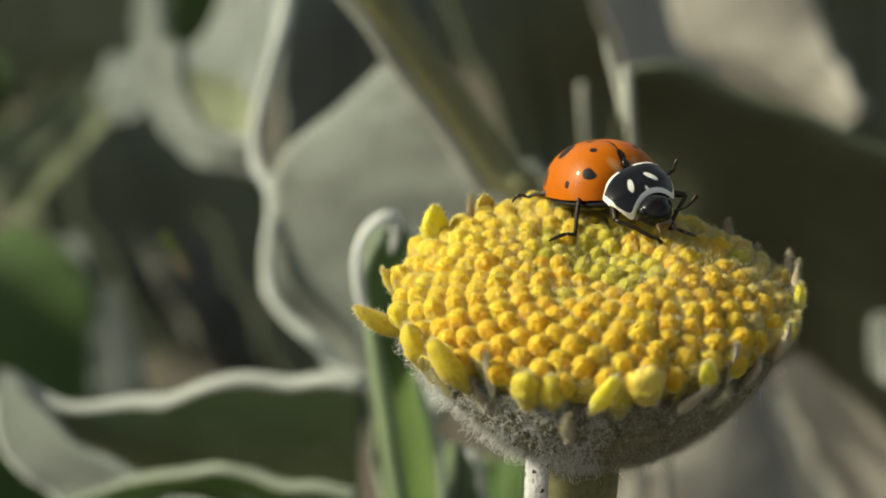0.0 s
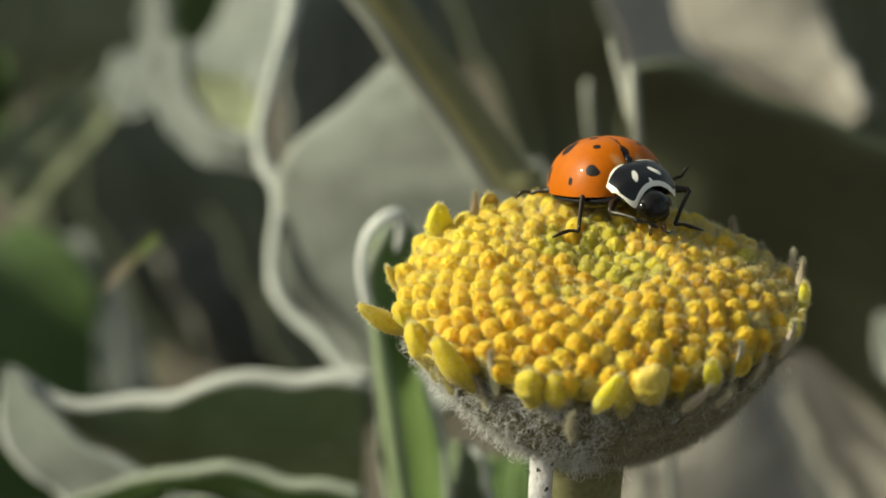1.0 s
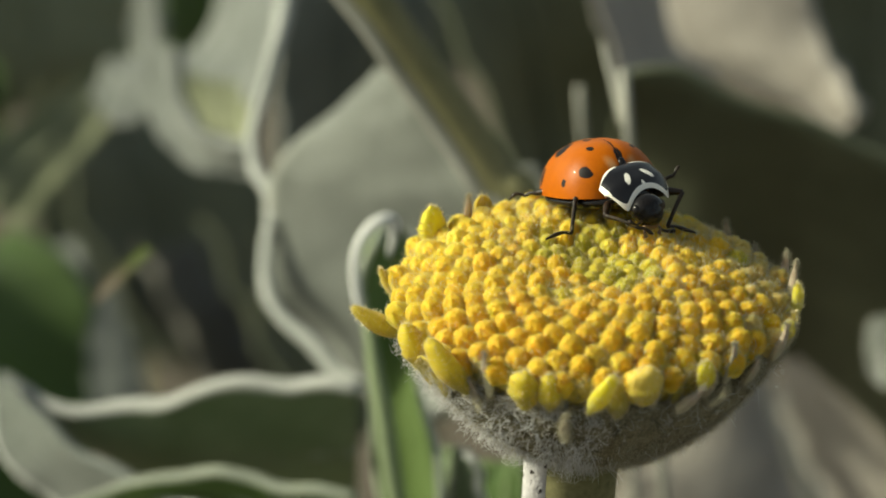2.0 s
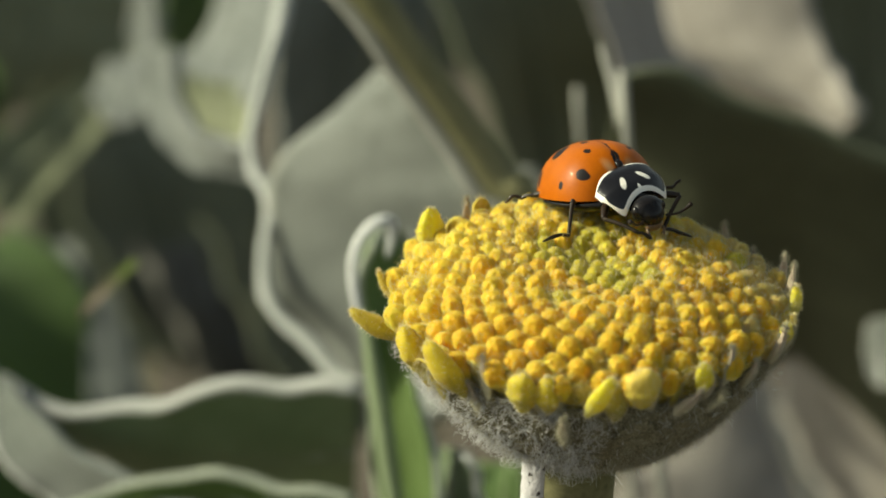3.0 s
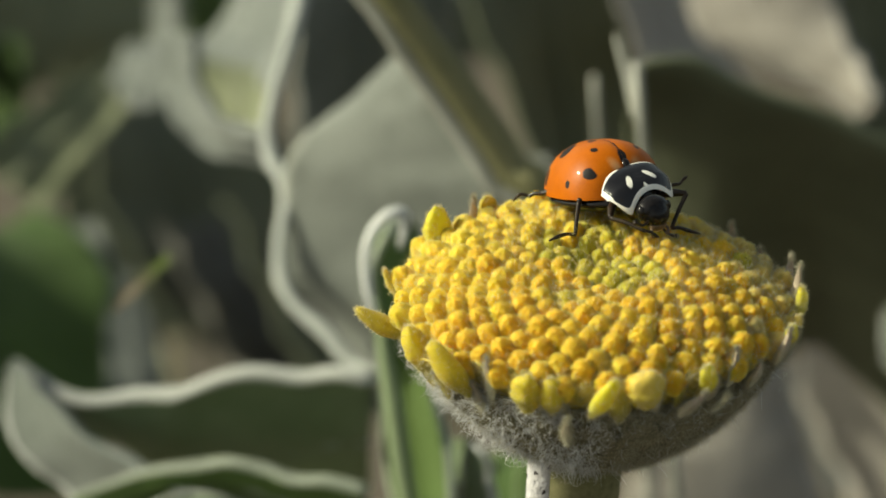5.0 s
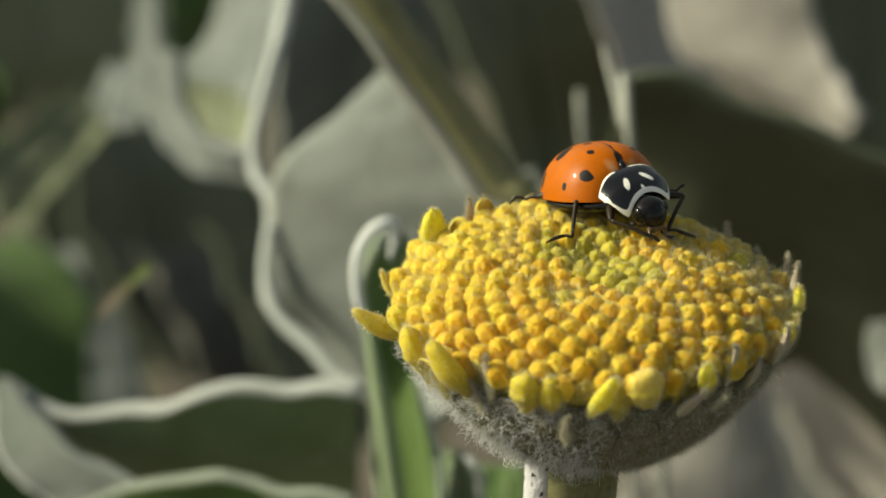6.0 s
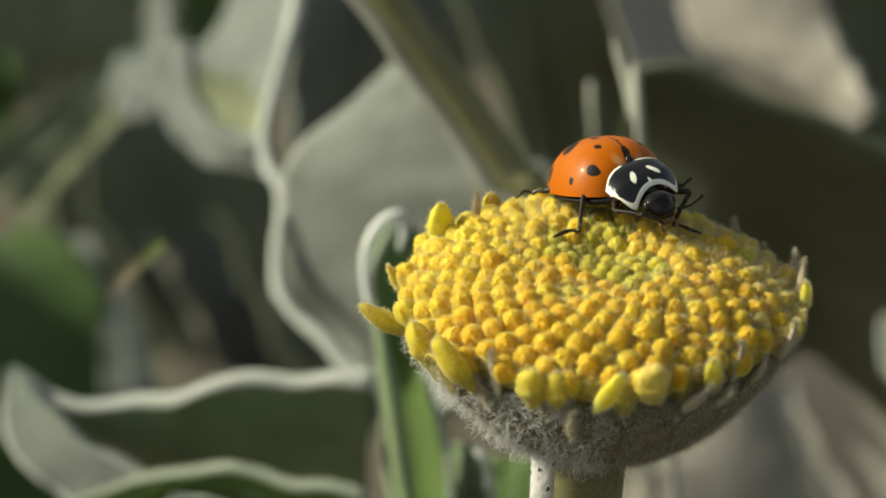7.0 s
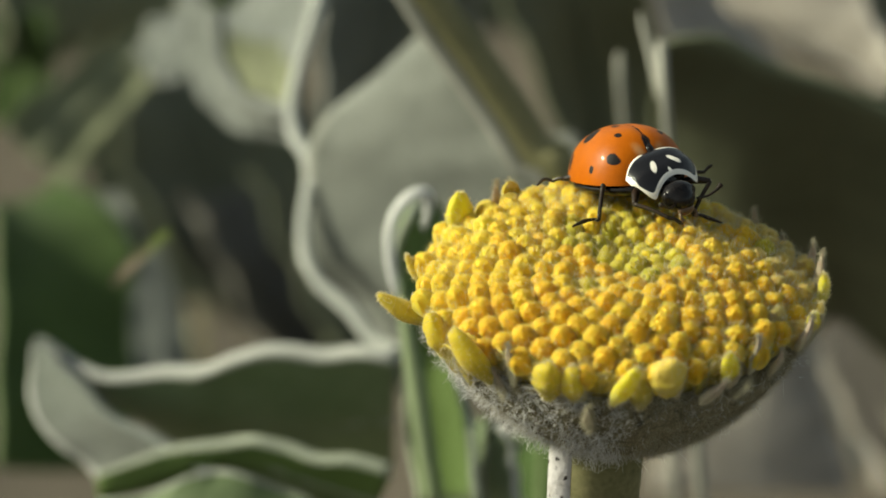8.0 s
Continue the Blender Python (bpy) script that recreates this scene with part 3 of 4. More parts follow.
leaf([(-31.2, 118, -46, 0.7, 0.1, -0), (-31.1, 116.5, -47.9, 1.3, 0.2, -0.1), (-30.7, 115, -50, 1.8, 0.2, -0.1), (-30.3, 113.5, -52.1, 2.1, 0.2, -0.1), (-30, 112, -55.1, 2.3, 0.2, -0.1)],
     LEAF_SOFT, -0.1, 0.1, 'pale grey upright leaf')
leaf([(-36.3, 135, -48.8, 1.3, 0, 0.2), (-35.4, 132.5, -50.2, 1.5, 0, 0.2), (-34.4, 130, -51.3, 1, 0, 0.4)],
     LEAF_PALE, 0.4, 0.2, 'pale grey end of a leaf')
leaf([(-27, 112, -19.3, 0.9, -1, 0.3), (-27, 111.3, -22.9, 0.9, -1.3, 0.4), (-27, 110.7, -25.3, 1, -1.5, 0.4), (-27, 110, -27, 0.7, -1.3, 0.3)],
     LEAF_SOFT, 0.4, 0.2, 'pale olive narrow upright leaf', thick=0.5)
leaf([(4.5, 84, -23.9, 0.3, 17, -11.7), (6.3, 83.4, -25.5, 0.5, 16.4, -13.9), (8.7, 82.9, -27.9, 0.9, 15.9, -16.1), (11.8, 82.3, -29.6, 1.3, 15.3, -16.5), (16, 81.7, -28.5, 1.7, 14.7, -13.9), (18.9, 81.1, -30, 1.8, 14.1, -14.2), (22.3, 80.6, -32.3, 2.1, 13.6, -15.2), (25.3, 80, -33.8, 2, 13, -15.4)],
     LEAF_SHADED, 0.4, 0.1, 'broad dark green leaf in shade')
leaf([(14.2, 112, -19.3, 5, -1.5, 0.5), (14.7, 110.7, -22.4, 4.9, -1.8, 0.8), (15.7, 109.3, -24.5, 4.5, -2.2, 1.2), (17.5, 108, -25.8, 3.2, -2.5, 1.3), (19.5, 106.7, -26.9, 1.8, -2.8, 1.4), (21, 105.3, -27.8, 0.7, -2.8, 1.3), (21.6, 104, -28.3, 0.3, -1.3, 0.7)],
     DRY, -1, 0.3, 'dry tan curled leaf with pale tip', thick=0.5)
leaf([(7.9, 125, -23.3, 4.5, 11, -3.4), (8.8, 123.3, -26.7, 4, 11, -3.6), (9.7, 121.7, -29.3, 3.9, 11, -3.9), (11.3, 120, -31.6, 4.8, 11, -4.5)],
     DRY, 0.1, 0.1, 'dry grey-brown leaf in shade', thick=0.08)
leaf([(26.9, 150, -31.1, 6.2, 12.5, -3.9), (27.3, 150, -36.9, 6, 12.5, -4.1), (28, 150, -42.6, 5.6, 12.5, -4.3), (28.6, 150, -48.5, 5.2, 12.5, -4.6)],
     LEAF_SHADED, 0.8, 0.3, 'dark grey-green leaf far behind')
leaf([(20.1, 109, -46.1, 1.9, -3.5, 1.4), (21.1, 108.5, -49.9, 2.7, -3.5, 1.5), (22.7, 108, -53.2, 3.5, -3.5, 1.5), (24.4, 107.5, -56.1, 3.5, -3.5, 1.6), (26.2, 107, -60.4, 3.5, -3.5, 1.6)],
     DRY, -0.6, 0.3, 'dry pinkish-beige leaf out of focus')
leaf([(16.7, 140, -63.3, 3, 1, 1.6), (16, 138, -66.9, 5, 1, 0.6), (15.3, 136, -69.7, 7.1, 1, -0.7), (15.1, 134, -73.5, 8.2, 1, -0.5)],
     DRY, -1, 0.3, 'dry beige leaf far behind')
leaf([(21.5, 72, -29.5, 0.9, -1.5, 0.8), (21.5, 72, -31.8, 1, -1.5, 0.4), (21.7, 72, -34.2, 0.9, -1.5, 0.2)],
     LEAF_PALE, -0.5, 0.1, 'pale leaf with bright edge')
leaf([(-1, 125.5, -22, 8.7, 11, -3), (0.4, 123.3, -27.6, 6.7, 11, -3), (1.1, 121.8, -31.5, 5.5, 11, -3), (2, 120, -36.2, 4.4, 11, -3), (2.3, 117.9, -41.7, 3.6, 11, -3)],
     LEAF_SHADED, 2.0, 0.30, 'broad dark grey leaf in shade')
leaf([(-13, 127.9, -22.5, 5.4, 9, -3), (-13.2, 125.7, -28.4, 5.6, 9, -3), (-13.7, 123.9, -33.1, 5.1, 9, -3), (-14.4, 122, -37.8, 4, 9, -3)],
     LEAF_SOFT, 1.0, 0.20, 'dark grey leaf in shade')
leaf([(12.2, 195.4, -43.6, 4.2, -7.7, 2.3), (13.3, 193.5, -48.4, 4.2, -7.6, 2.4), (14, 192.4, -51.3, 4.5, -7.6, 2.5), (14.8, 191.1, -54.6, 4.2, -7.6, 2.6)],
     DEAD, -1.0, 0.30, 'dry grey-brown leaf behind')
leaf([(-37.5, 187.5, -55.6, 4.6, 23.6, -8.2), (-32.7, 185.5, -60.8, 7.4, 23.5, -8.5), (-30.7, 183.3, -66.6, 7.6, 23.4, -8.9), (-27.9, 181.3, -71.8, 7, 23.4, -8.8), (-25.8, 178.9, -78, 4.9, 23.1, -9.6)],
     LEAF_SHADED, 3.0, 0.40, 'dark grey leaf in shade')
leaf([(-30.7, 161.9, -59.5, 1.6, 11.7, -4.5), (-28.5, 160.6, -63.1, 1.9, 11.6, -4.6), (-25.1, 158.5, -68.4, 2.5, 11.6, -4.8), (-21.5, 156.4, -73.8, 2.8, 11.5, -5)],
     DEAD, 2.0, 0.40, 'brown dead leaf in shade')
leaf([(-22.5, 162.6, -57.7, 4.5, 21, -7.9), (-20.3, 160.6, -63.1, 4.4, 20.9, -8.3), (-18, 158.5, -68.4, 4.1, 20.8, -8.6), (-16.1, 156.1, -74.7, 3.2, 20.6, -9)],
     LEAF_SHADED, 3.0, 0.40, 'dark brownish leaf in shade')
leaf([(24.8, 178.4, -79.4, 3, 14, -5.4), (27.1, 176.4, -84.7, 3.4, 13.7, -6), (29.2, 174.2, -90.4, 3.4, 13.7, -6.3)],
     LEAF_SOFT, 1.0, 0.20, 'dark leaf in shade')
leaf([(-26.6, 59, -23.2, 0.1, -0, -0.1), (-25.7, 58.5, -22, 0.3, -0.1, -0.2), (-24.7, 58, -20.8, 0.3, -0.1, -0.2), (-23.7, 57.5, -19.7, 0.2, -0.1, -0.2), (-23, 57, -19, 0.1, -0.1, -0.2)],
     LEAF_TIP, 0.2, 0.05, 'thin tan and green leaf tip', name='leaf_tip', rib=False)
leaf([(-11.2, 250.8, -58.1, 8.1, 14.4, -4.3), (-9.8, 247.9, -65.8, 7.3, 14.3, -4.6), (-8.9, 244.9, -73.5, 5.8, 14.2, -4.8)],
     LEAF_SHADED, -2.0, 0.40, 'dark leaf far behind the stem', petiole=True)
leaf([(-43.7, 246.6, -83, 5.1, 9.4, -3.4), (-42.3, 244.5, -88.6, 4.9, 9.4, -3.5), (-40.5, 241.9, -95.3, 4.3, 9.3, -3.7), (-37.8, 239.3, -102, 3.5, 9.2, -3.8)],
     LEAF_SHADED, -2.0, 0.40, 'dark leaf far behind in shade', petiole=True)

stalk("stem", [(-18, 55.7, 4.5), (-10.9, 53.7, -2.4), (-8.5, 53.4, -5.7), (-6.0, 53.1, -9.2), (-3.5, 52.6, -13.1), (-1.2, 52, -19), (-0.8, 52, -60), (0, 50, -300)],
      [1.1, 1.2, 1.25, 1.3, 1.3, 1.35, 1.7, 2.0], STEM_OLIVE, "thick olive-tan stem behind the flower",
      ridge=STRAW)
stalk("dry_stalk", [(2.7, 54, -5.5), (2.9, 53.2, -6.2), (3.3, 52.4, -7.3), (3.6, 51.6, -8.4), (3.9, 50.8, -9.6), (4.2, 50, -11), (9, 50, -80), (10, 50, -300)],
      [0.08, 0.18, 0.23, 0.26, 0.28, 0.28, 0.4, 0.8], STRAW, "thin pale dry stalk")
stalk("dry_stalk", [(2.2, 72, -14.4), (2.2, 71.3, -15.4), (2.3, 70.7, -16.9), (2.4, 70, -18.8), (8, 70, -80), (9, 70, -300)],
      [0.08, 0.17, 0.24, 0.26, 0.4, 0.8], STRAW, "short pale dry stalk")


# ---------- the flower ----------
RIM, DOME = 8.6, 2.0


def dome(r):
    """Height of the disc above the rim at radius r (mm): flat-topped, with a shallow dip in the middle."""
    return DOME * (1 - (r / RIM) ** 3) - 0.45 * math.exp(-(r / 1.1) ** 2)


def droop(r, q):
    """How far the disc hangs lower (mm) on its far right side."""
    return 0.95 * (r / RIM) ** 2 * max(0, math.cos(q - radians(45))) ** 1.5


def dome_pose(r, q, lift=0.0):
    k = 3 * DOME * r * r / RIM ** 3
    n = Vector((k * math.cos(q), k * math.sin(q), 1)).normalized()
    rot = Vector((0, 0, 1)).rotation_difference(n).to_matrix().to_4x4()
    return Matrix.Translation(Vector((r * math.cos(q), r * math.sin(q), dome(r) - droop(r, q) + lift)) * MM) @ rot


flower = new("flower_head")
flower.matrix_basis = Matrix.Translation(CENTRE) @ pose(0.25 * MM, 0, 0, 6, 0, 0)
tagged(flower, "yellow disc flower with orange florets and a woolly grey cup", "flower")

receptacle = part("receptacle", revolve([(0.3, -1.0), (7.8, -1.0), (8.2, -0.3)] + [(8.5 - 0.5 * k, dome(8.5 - 0.5 * k) + 0.12 + 0.52 * min(1, (8.5 - 0.5 * k) / 4)) for k in range(17)] + [(0.05, dome(0.05) + 0.12)]), RECEPTACLE, flower)
for v in receptacle.data.vertices:
    if v.co.z > -0.4 * MM:
        v.co.z -= droop(v.co.xy.length / MM, math.atan2(v.co.y, v.co.x)) * MM
CUP = [(8.3, -0.5), (8.3, -1.1), (7.8, -2.1), (7.15, -3.05), (6.35, -4.0), (5.5, -4.85), (4.5, -5.65), (3.3, -6.35), (2.2, -7.1)]
cup = part("cup", revolve([(7.6, -0.9)] + CUP + [(0.5, -7.1)]), INVOLUCRE, flower, "woolly grey cup under the disc")
part("stalk", rod([(-0.6, 0, -5.6), (-0.85, 0, -9), (-0.95, 0.3, -14), (-1.3, 2, -40), (0, 8, -140), (4, 10, -302)], [2.1, 2.05, 2.0, 2.0, 2.2, 2.6], 24, 40), STEM_OLIVE, flower, "olive stalk with pale strip")
part("pale_strip", rod([(-1.95, -0.70, -5.2), (-2.12, -0.70, -9), (-2.2, -0.45, -14), (-2.5, 1.2, -40)], [0.98, 0.96, 0.96, 1.0], 16, 24), PALE_STRIP, flower, "whitish strip with dark specks")


def floret_mesh(name, mat, seed, radius, height, grain):
    """One disc floret: five blunt lobes round a grainy knob of pollen."""
    rnd = random.Random(seed)
    bm = bmesh.new()
    bmesh.ops.create_icosphere(bm, subdivisions=4, radius=1.0)
    for v in bm.verts:
        d = v.co.copy()
        q = math.atan2(d.y, d.x) + seed
        flare = 1 + 0.30 * max(0, -d.z + 0.1)
        k = flare * (1 + 0.11 * math.cos(5 * q) * (1 - d.z * d.z)) + 0.09 * noise.noise(d * 2.2 + Vector((seed * 3.1, 0, 0))) + 0.05 * noise.noise(d * grain + Vector((0, seed, 0))) + 0.07 * noise.noise(d * grain * 2.3 + Vector((seed, 0, 7)))
        v.co = Vector((d.x * radius * k, d.y * radius * k, height * 0.45 + d.z * height * 0.55 * k)) * MM
    # fine down on the knob
    for k in range(320):
        z, q = 1 - rnd.random() * 1.1, rnd.uniform(0, 6.283)
        w = math.sqrt(max(0, 1 - z * z))
        d = Vector((w * math.cos(q), w * math.sin(q), z))
        p = Vector((d.x * radius, d.y * radius, height * 0.45 + d.z * height * 0.53))
        d = (d + Vector((rnd.uniform(-0.5, 0.5), rnd.uniform(-0.5, 0.5), rnd.uniform(-0.2, 0.5)))).normalized()
        a = d.orthogonal().normalized()
        e = d.cross(a)
        foot = [bm.verts.new((p + (a * math.cos(t) + e * math.sin(t)) * 0.024) * MM) for t in (0, 2.09, 4.19)]
        tip = bm.verts.new((p + d * rnd.uniform(0.07, 0.16)) * MM)
        for t in range(3):
            bm.faces.new((foot[t], foot[(t + 1) % 3], tip))
    me = bpy.data.meshes.new(name)
    for f in bm.faces:
        f.smooth = True
    bm.to_mesh(me)
    bm.free()
    me.materials.append(mat)
    return me


RIPE = [floret_mesh("floret", FLORET, s, 0.485, 1.08, 6.0) for s in range(6)]
YOUNG = [floret_mesh("floret_young", FLORET_YOUNG, s + 9, 0.47, 0.9, 5.0) for s in range(5)]
YELLOW = [floret_mesh("floret_yellow", FLORET_YELLOW, s + 30, 0.485, 1.05, 6.0) for s in range(5)]
OLD = [floret_mesh("floret_old", FLORET_OLD, s + 19, 0.43, 1.0, 6.5) for s in range(5)]
GOLDEN = math.pi * (3 - math.sqrt(5))
FLORETS = 300
rnd = random.Random(4)
for k in range(FLORETS):
    r = RIM * 0.985 * ((k + 0.7) / FLORETS) ** 0.53
    q = k * GOLDEN + 0.6
    x, y = r * math.cos(q), r * math.sin(q)
    old = x * 0.8 + y * 0.35 + rnd.uniform(-1.2, 1.2) > 4.6
    kind = YOUNG if r + rnd.uniform(-1, 1) < 2.5 else OLD if old else RIPE
    # still yellow towards the far side
    if kind is RIPE and 0.16 * (y - 0.6 * x) + rnd.uniform(-0.7, 0.7) > 0.1:
        kind = YELLOW
    if kind is RIPE and rnd.random() < 0.01:
        kind = YOUNG
    s = (0.66 + 0.40 * min(1, r / 5.5)) * rnd.uniform(0.93, 1.07)
    m = dome_pose(r, q, rnd.uniform(-0.10, 0.06)) @ pose(0, 0, 0, rnd.uniform(-8, 8), rnd.uniform(-8, 8), rnd.uniform(0, 360)) @ Matrix.Diagonal((s, s, s * rnd.uniform(0.9, 1.2), 1))
    share("floret", rnd.choice(kind), flower, m)


def hairs(name, roots, mat, parent, lengths, radius, curl, seed):
    """Many fine curved hairs, each a thin three-sided rod, from (root, direction) in mm."""
    rnd = random.Random(seed)
    verts, faces = [], []
    for p, d in roots:
        ln = rnd.uniform(*lengths)
        d = Vector(d).normalized()
        side = d.cross(Vector((rnd.uniform(-1, 1), rnd.uniform(-1, 1), rnd.uniform(-1, 1)))).normalized()
        up = side.cross(d)
        segs = 4
        base = len(verts)
        ph, am = rnd.uniform(0, 6.3), rnd.uniform(0.3, 1.0) * curl
        for i in range(segs + 1):
            t = i / segs
            c = Vector(p) + d * ln * t + side * ln * am * (math.sin(t * 4.5 + ph) - math.sin(ph)) * 0.4 + up * ln * am * t * t * 0.5
            w = radius * (1 - 0.75 * t)
            for j in range(3):
                a = 2.094 * j
                verts.append(tuple((c + (side * math.cos(a) + up * math.sin(a)) * w) * MM))
        for i in range(segs):
            for j in range(3):
                faces.append((base + 3 * i + j, base + 3 * i + (j + 1) % 3, base + 3 * i + 3 + (j + 1) % 3, base + 3 * i + 3 + j))
    ob = mesh_object(name, verts, faces, mat, parent)
    return tagged(ob, kind="stuff")


def cup_point(s, q):
    """A point of the cup's outside at s (0 rim, 1 stalk) and the direction away from it."""
    f = s * (len(CUP) - 2)
    i = min(int(f), len(CUP) - 3)
    t = f - i
    r = CUP[i][0] * (1 - t) + CUP[i + 1][0] * t
    z = CUP[i][1] * (1 - t) + CUP[i + 1][1] * t
    dr, dz = CUP[i + 1][0] - CUP[i][0], CUP[i + 1][1] - CUP[i][1]
    n = Vector((-dz, 0, dr)).normalized()
    c, sn = math.cos(q), math.sin(q)
    return Vector((r * c, r * sn, z)), Vector((n.x * c, n.x * sn, n.z))


rnd = random.Random(7)
roots = []
for k in range(11500):
    q = rnd.uniform(0, 2 * math.pi)
    p, n = cup_point(rnd.random() ** 1.15, q)
    # the wool lies in tufts, and is worn thin on one side
    if math.cos(q) > 0.0 and rnd.random() < 0.93 or noise.noise(p * 1.3) < -0.12 and rnd.random() < 0.7:
        continue
    swirl = noise.noise_vector(p * 1.1) * 2.2
    roots.append((p - n * 0.05, n * 1.1 + swirl + Vector((rnd.uniform(-1, 1), rnd.uniform(-1, 1), rnd.uniform(-0.5, 0.8))) * 0.5))
hairs("wool", roots, WOOL, cup, (0.28, 0.80), 0.023, 1.7, 1)
roots = []
for k in range(1500):
    q, r = rnd.uniform(0, 2 * math.pi), rnd.uniform(8.15, 8.75)
    if math.cos(q) > 0.1 and rnd.random() < 0.85:
        continue
    roots.append((Vector((r * math.cos(q), r * math.sin(q), rnd.uniform(-1.5, -0.7) - 0.9 * (r - 8.15))), Vector((math.cos(q) * rnd.uniform(0, 1), math.sin(q) * rnd.uniform(0, 1), rnd.uniform(-0.2, 1))) + Vector((rnd.uniform(-0.7, 0.7), rnd.uniform(-0.7, 0.7), 0))))
hairs("rim_wool", roots, WOOL, cup, (0.15, 0.36), 0.015, 1.5, 3)
roots = []
for k in range(24000):
    r, q = RIM * 0.99 * math.sqrt(rnd.random()), rnd.uniform(0, 2 * math.pi)
    if r < 3.2 and rnd.random() < 0.75:
        continue
    m = dome_pose(r, q)
    lift = rnd.uniform(0.3, 1.1)
    roots.append((m.translation / MM + m.to_3x3() @ Vector((0, 0, lift)), m.to_3x3() @ Vector((rnd.uniform(-0.8, 0.8), rnd.uniform(-0.8, 0.8), 1))))
down = []
for k in range(7000):
    r, q = RIM * 0.99 * math.sqrt(rnd.random()), rnd.uniform(0, 2 * math.pi)
    if r * math.cos(q) + rnd.uniform(-2, 2) < 2.5:
        continue
    m = dome_pose(r, q)
    down.append((m.translation / MM + m.to_3x3() @ Vector((0, 0, rnd.uniform(0.3, 1.0))), m.to_3x3() @ Vector((rnd.uniform(-1, 1), rnd.uniform(-1, 1), 1))))
hairs("pale_down", down, DOWN, flower, (0.14, 0.32), 0.011, 1.2, 8)
hairs("chaff_hairs", roots, CHAFF, flower, (0.12, 0.28), 0.009, 1.0, 2)
roots = []
for k in range(24000):
    q = rnd.uniform(0, 2 * math.pi)
    p, n = cup_point(rnd.random() ** 1.15, q)
    if math.cos(q) < 0.1 and rnd.random() < 0.7:
        continue
    roots.append((p + n * rnd.uniform(0.0, 0.12), n * 0.45 + Vector((rnd.uniform(-1, 1), rnd.uniform(-1, 1), rnd.uniform(-1, 1)))))
hairs("felt", roots, FELT, cup, (0.14, 0.36), 0.013, 1.6, 5)


def rim_pose(q, r=9.1, z=0.0, out=0.0, twist=0.0):
    """At the rim: local x points outward, z up; `out` leans the z axis outward (degrees)."""
    r = r * 0.945
    return Matrix.Translation(Vector((r * math.cos(q), r * math.sin(q), z)) * MM) @ Matrix.Rotation(q, 4, "Z") @ pose(0, 0, 0, 0, out, 0) @ pose(0, 0, 0, 0, 0, twist)


def fuzz(ob, count, lengths=(0.08, 0.22), mat=None):
    """Short pale hairs all over a petal or bract."""
    rnd = random.Random(count + len(ob.name) + int(ob.matrix_basis.translation.x * 1e6))
    vs = ob.data.vertices
    roots = []
    for _ in range(count):
        v = vs[rnd.randrange(len(vs))]
        roots.append((v.co / MM, v.normal + Vector((rnd.uniform(-0.6, 0.6), rnd.uniform(-0.6, 0.6), rnd.uniform(-0.2, 0.8)))))
    hairs("fuzz", roots, mat or CHAFF, ob, lengths, 0.0105, 0.9, count)


def tongue(q, length, width, out, curl, mat, r=9.1, z=-0.2, twist=0.0, fold=0.35, label="hooded yellow ray petal", fluff=120, pitch=0.0):
    """A short fleshy ray petal that stands on the rim and bends over at its tip (inwards where curl is below 0)."""
    st = []
    a, x, h = 0.0, 0.0, 0.0
    n = 9
    for i in range(n):
        t = i / (n - 1)
        w = width * (0.28 + 0.72 * math.sin(min(1, t * 1.5) * math.pi * 0.5)) * (1 if t < 0.62 else math.sqrt(max(0.04, 1 - ((t - 0.62) / 0.385) ** 2)))
        st.append((x, 0.06 * math.sin(5 * t + q), h, 0, w, 0.05 * math.sin(q * 7)))
        x += length / n * math.sin(a)
        h += length / n * math.cos(a)
        a += radians(curl) / n * 2 * t
    ob = part("ray_petal", sheet(st, fold, 0.06, 0.15, 24, 14, ripple=5.0, seed=q), mat, flower, label)
    ob.matrix_basis = rim_pose(q, r, z + 0.35 - 0.5 * min(0, math.sin(q)), out, twist) @ pose(0, 0, 0, pitch, 0, 0)
    fuzz(ob, fluff * 2, (0.10, 0.26))
    return ob


def spike(q, length, width, out, mat=None, r=9.1, z=-0.3, label="pointed tan bract", fluff=110, lean=0.0):
    """A pointed, plump and woolly bract."""
    bm = ball(bmesh.new(), (0, 0, length * 0.5), (width * 0.55, width, length * 0.52), None, 18, 20)
    for v in bm.verts:
        t = min(1, max(0, v.co.z / MM / length))
        k = (1.15 - 0.75 * t) * (1 + 0.16 * math.sin(4 * math.atan2(v.co.y, v.co.x) + q))
        v.co.x, v.co.y = v.co.x * k + 0.12 * MM * math.sin(3 * t + q), v.co.y * k + 0.08 * MM * math.sin(4 * t + 2 * q)
        v.co += v.co.normalized() * 0.09 * MM * noise.noise(v.co * 2600 + Vector((q, 0, 0)))
    ob = part("bract", bm, mat or SPIKE, flower, label)
    ob.matrix_basis = rim_pose(q, r, z + 0.05 - 0.35 * min(0, math.sin(q)), out) @ pose(0, 0, 0, lean, 0, 0)
    fuzz(ob, fluff * 4, (0.10, 0.26), FELT)
    return ob


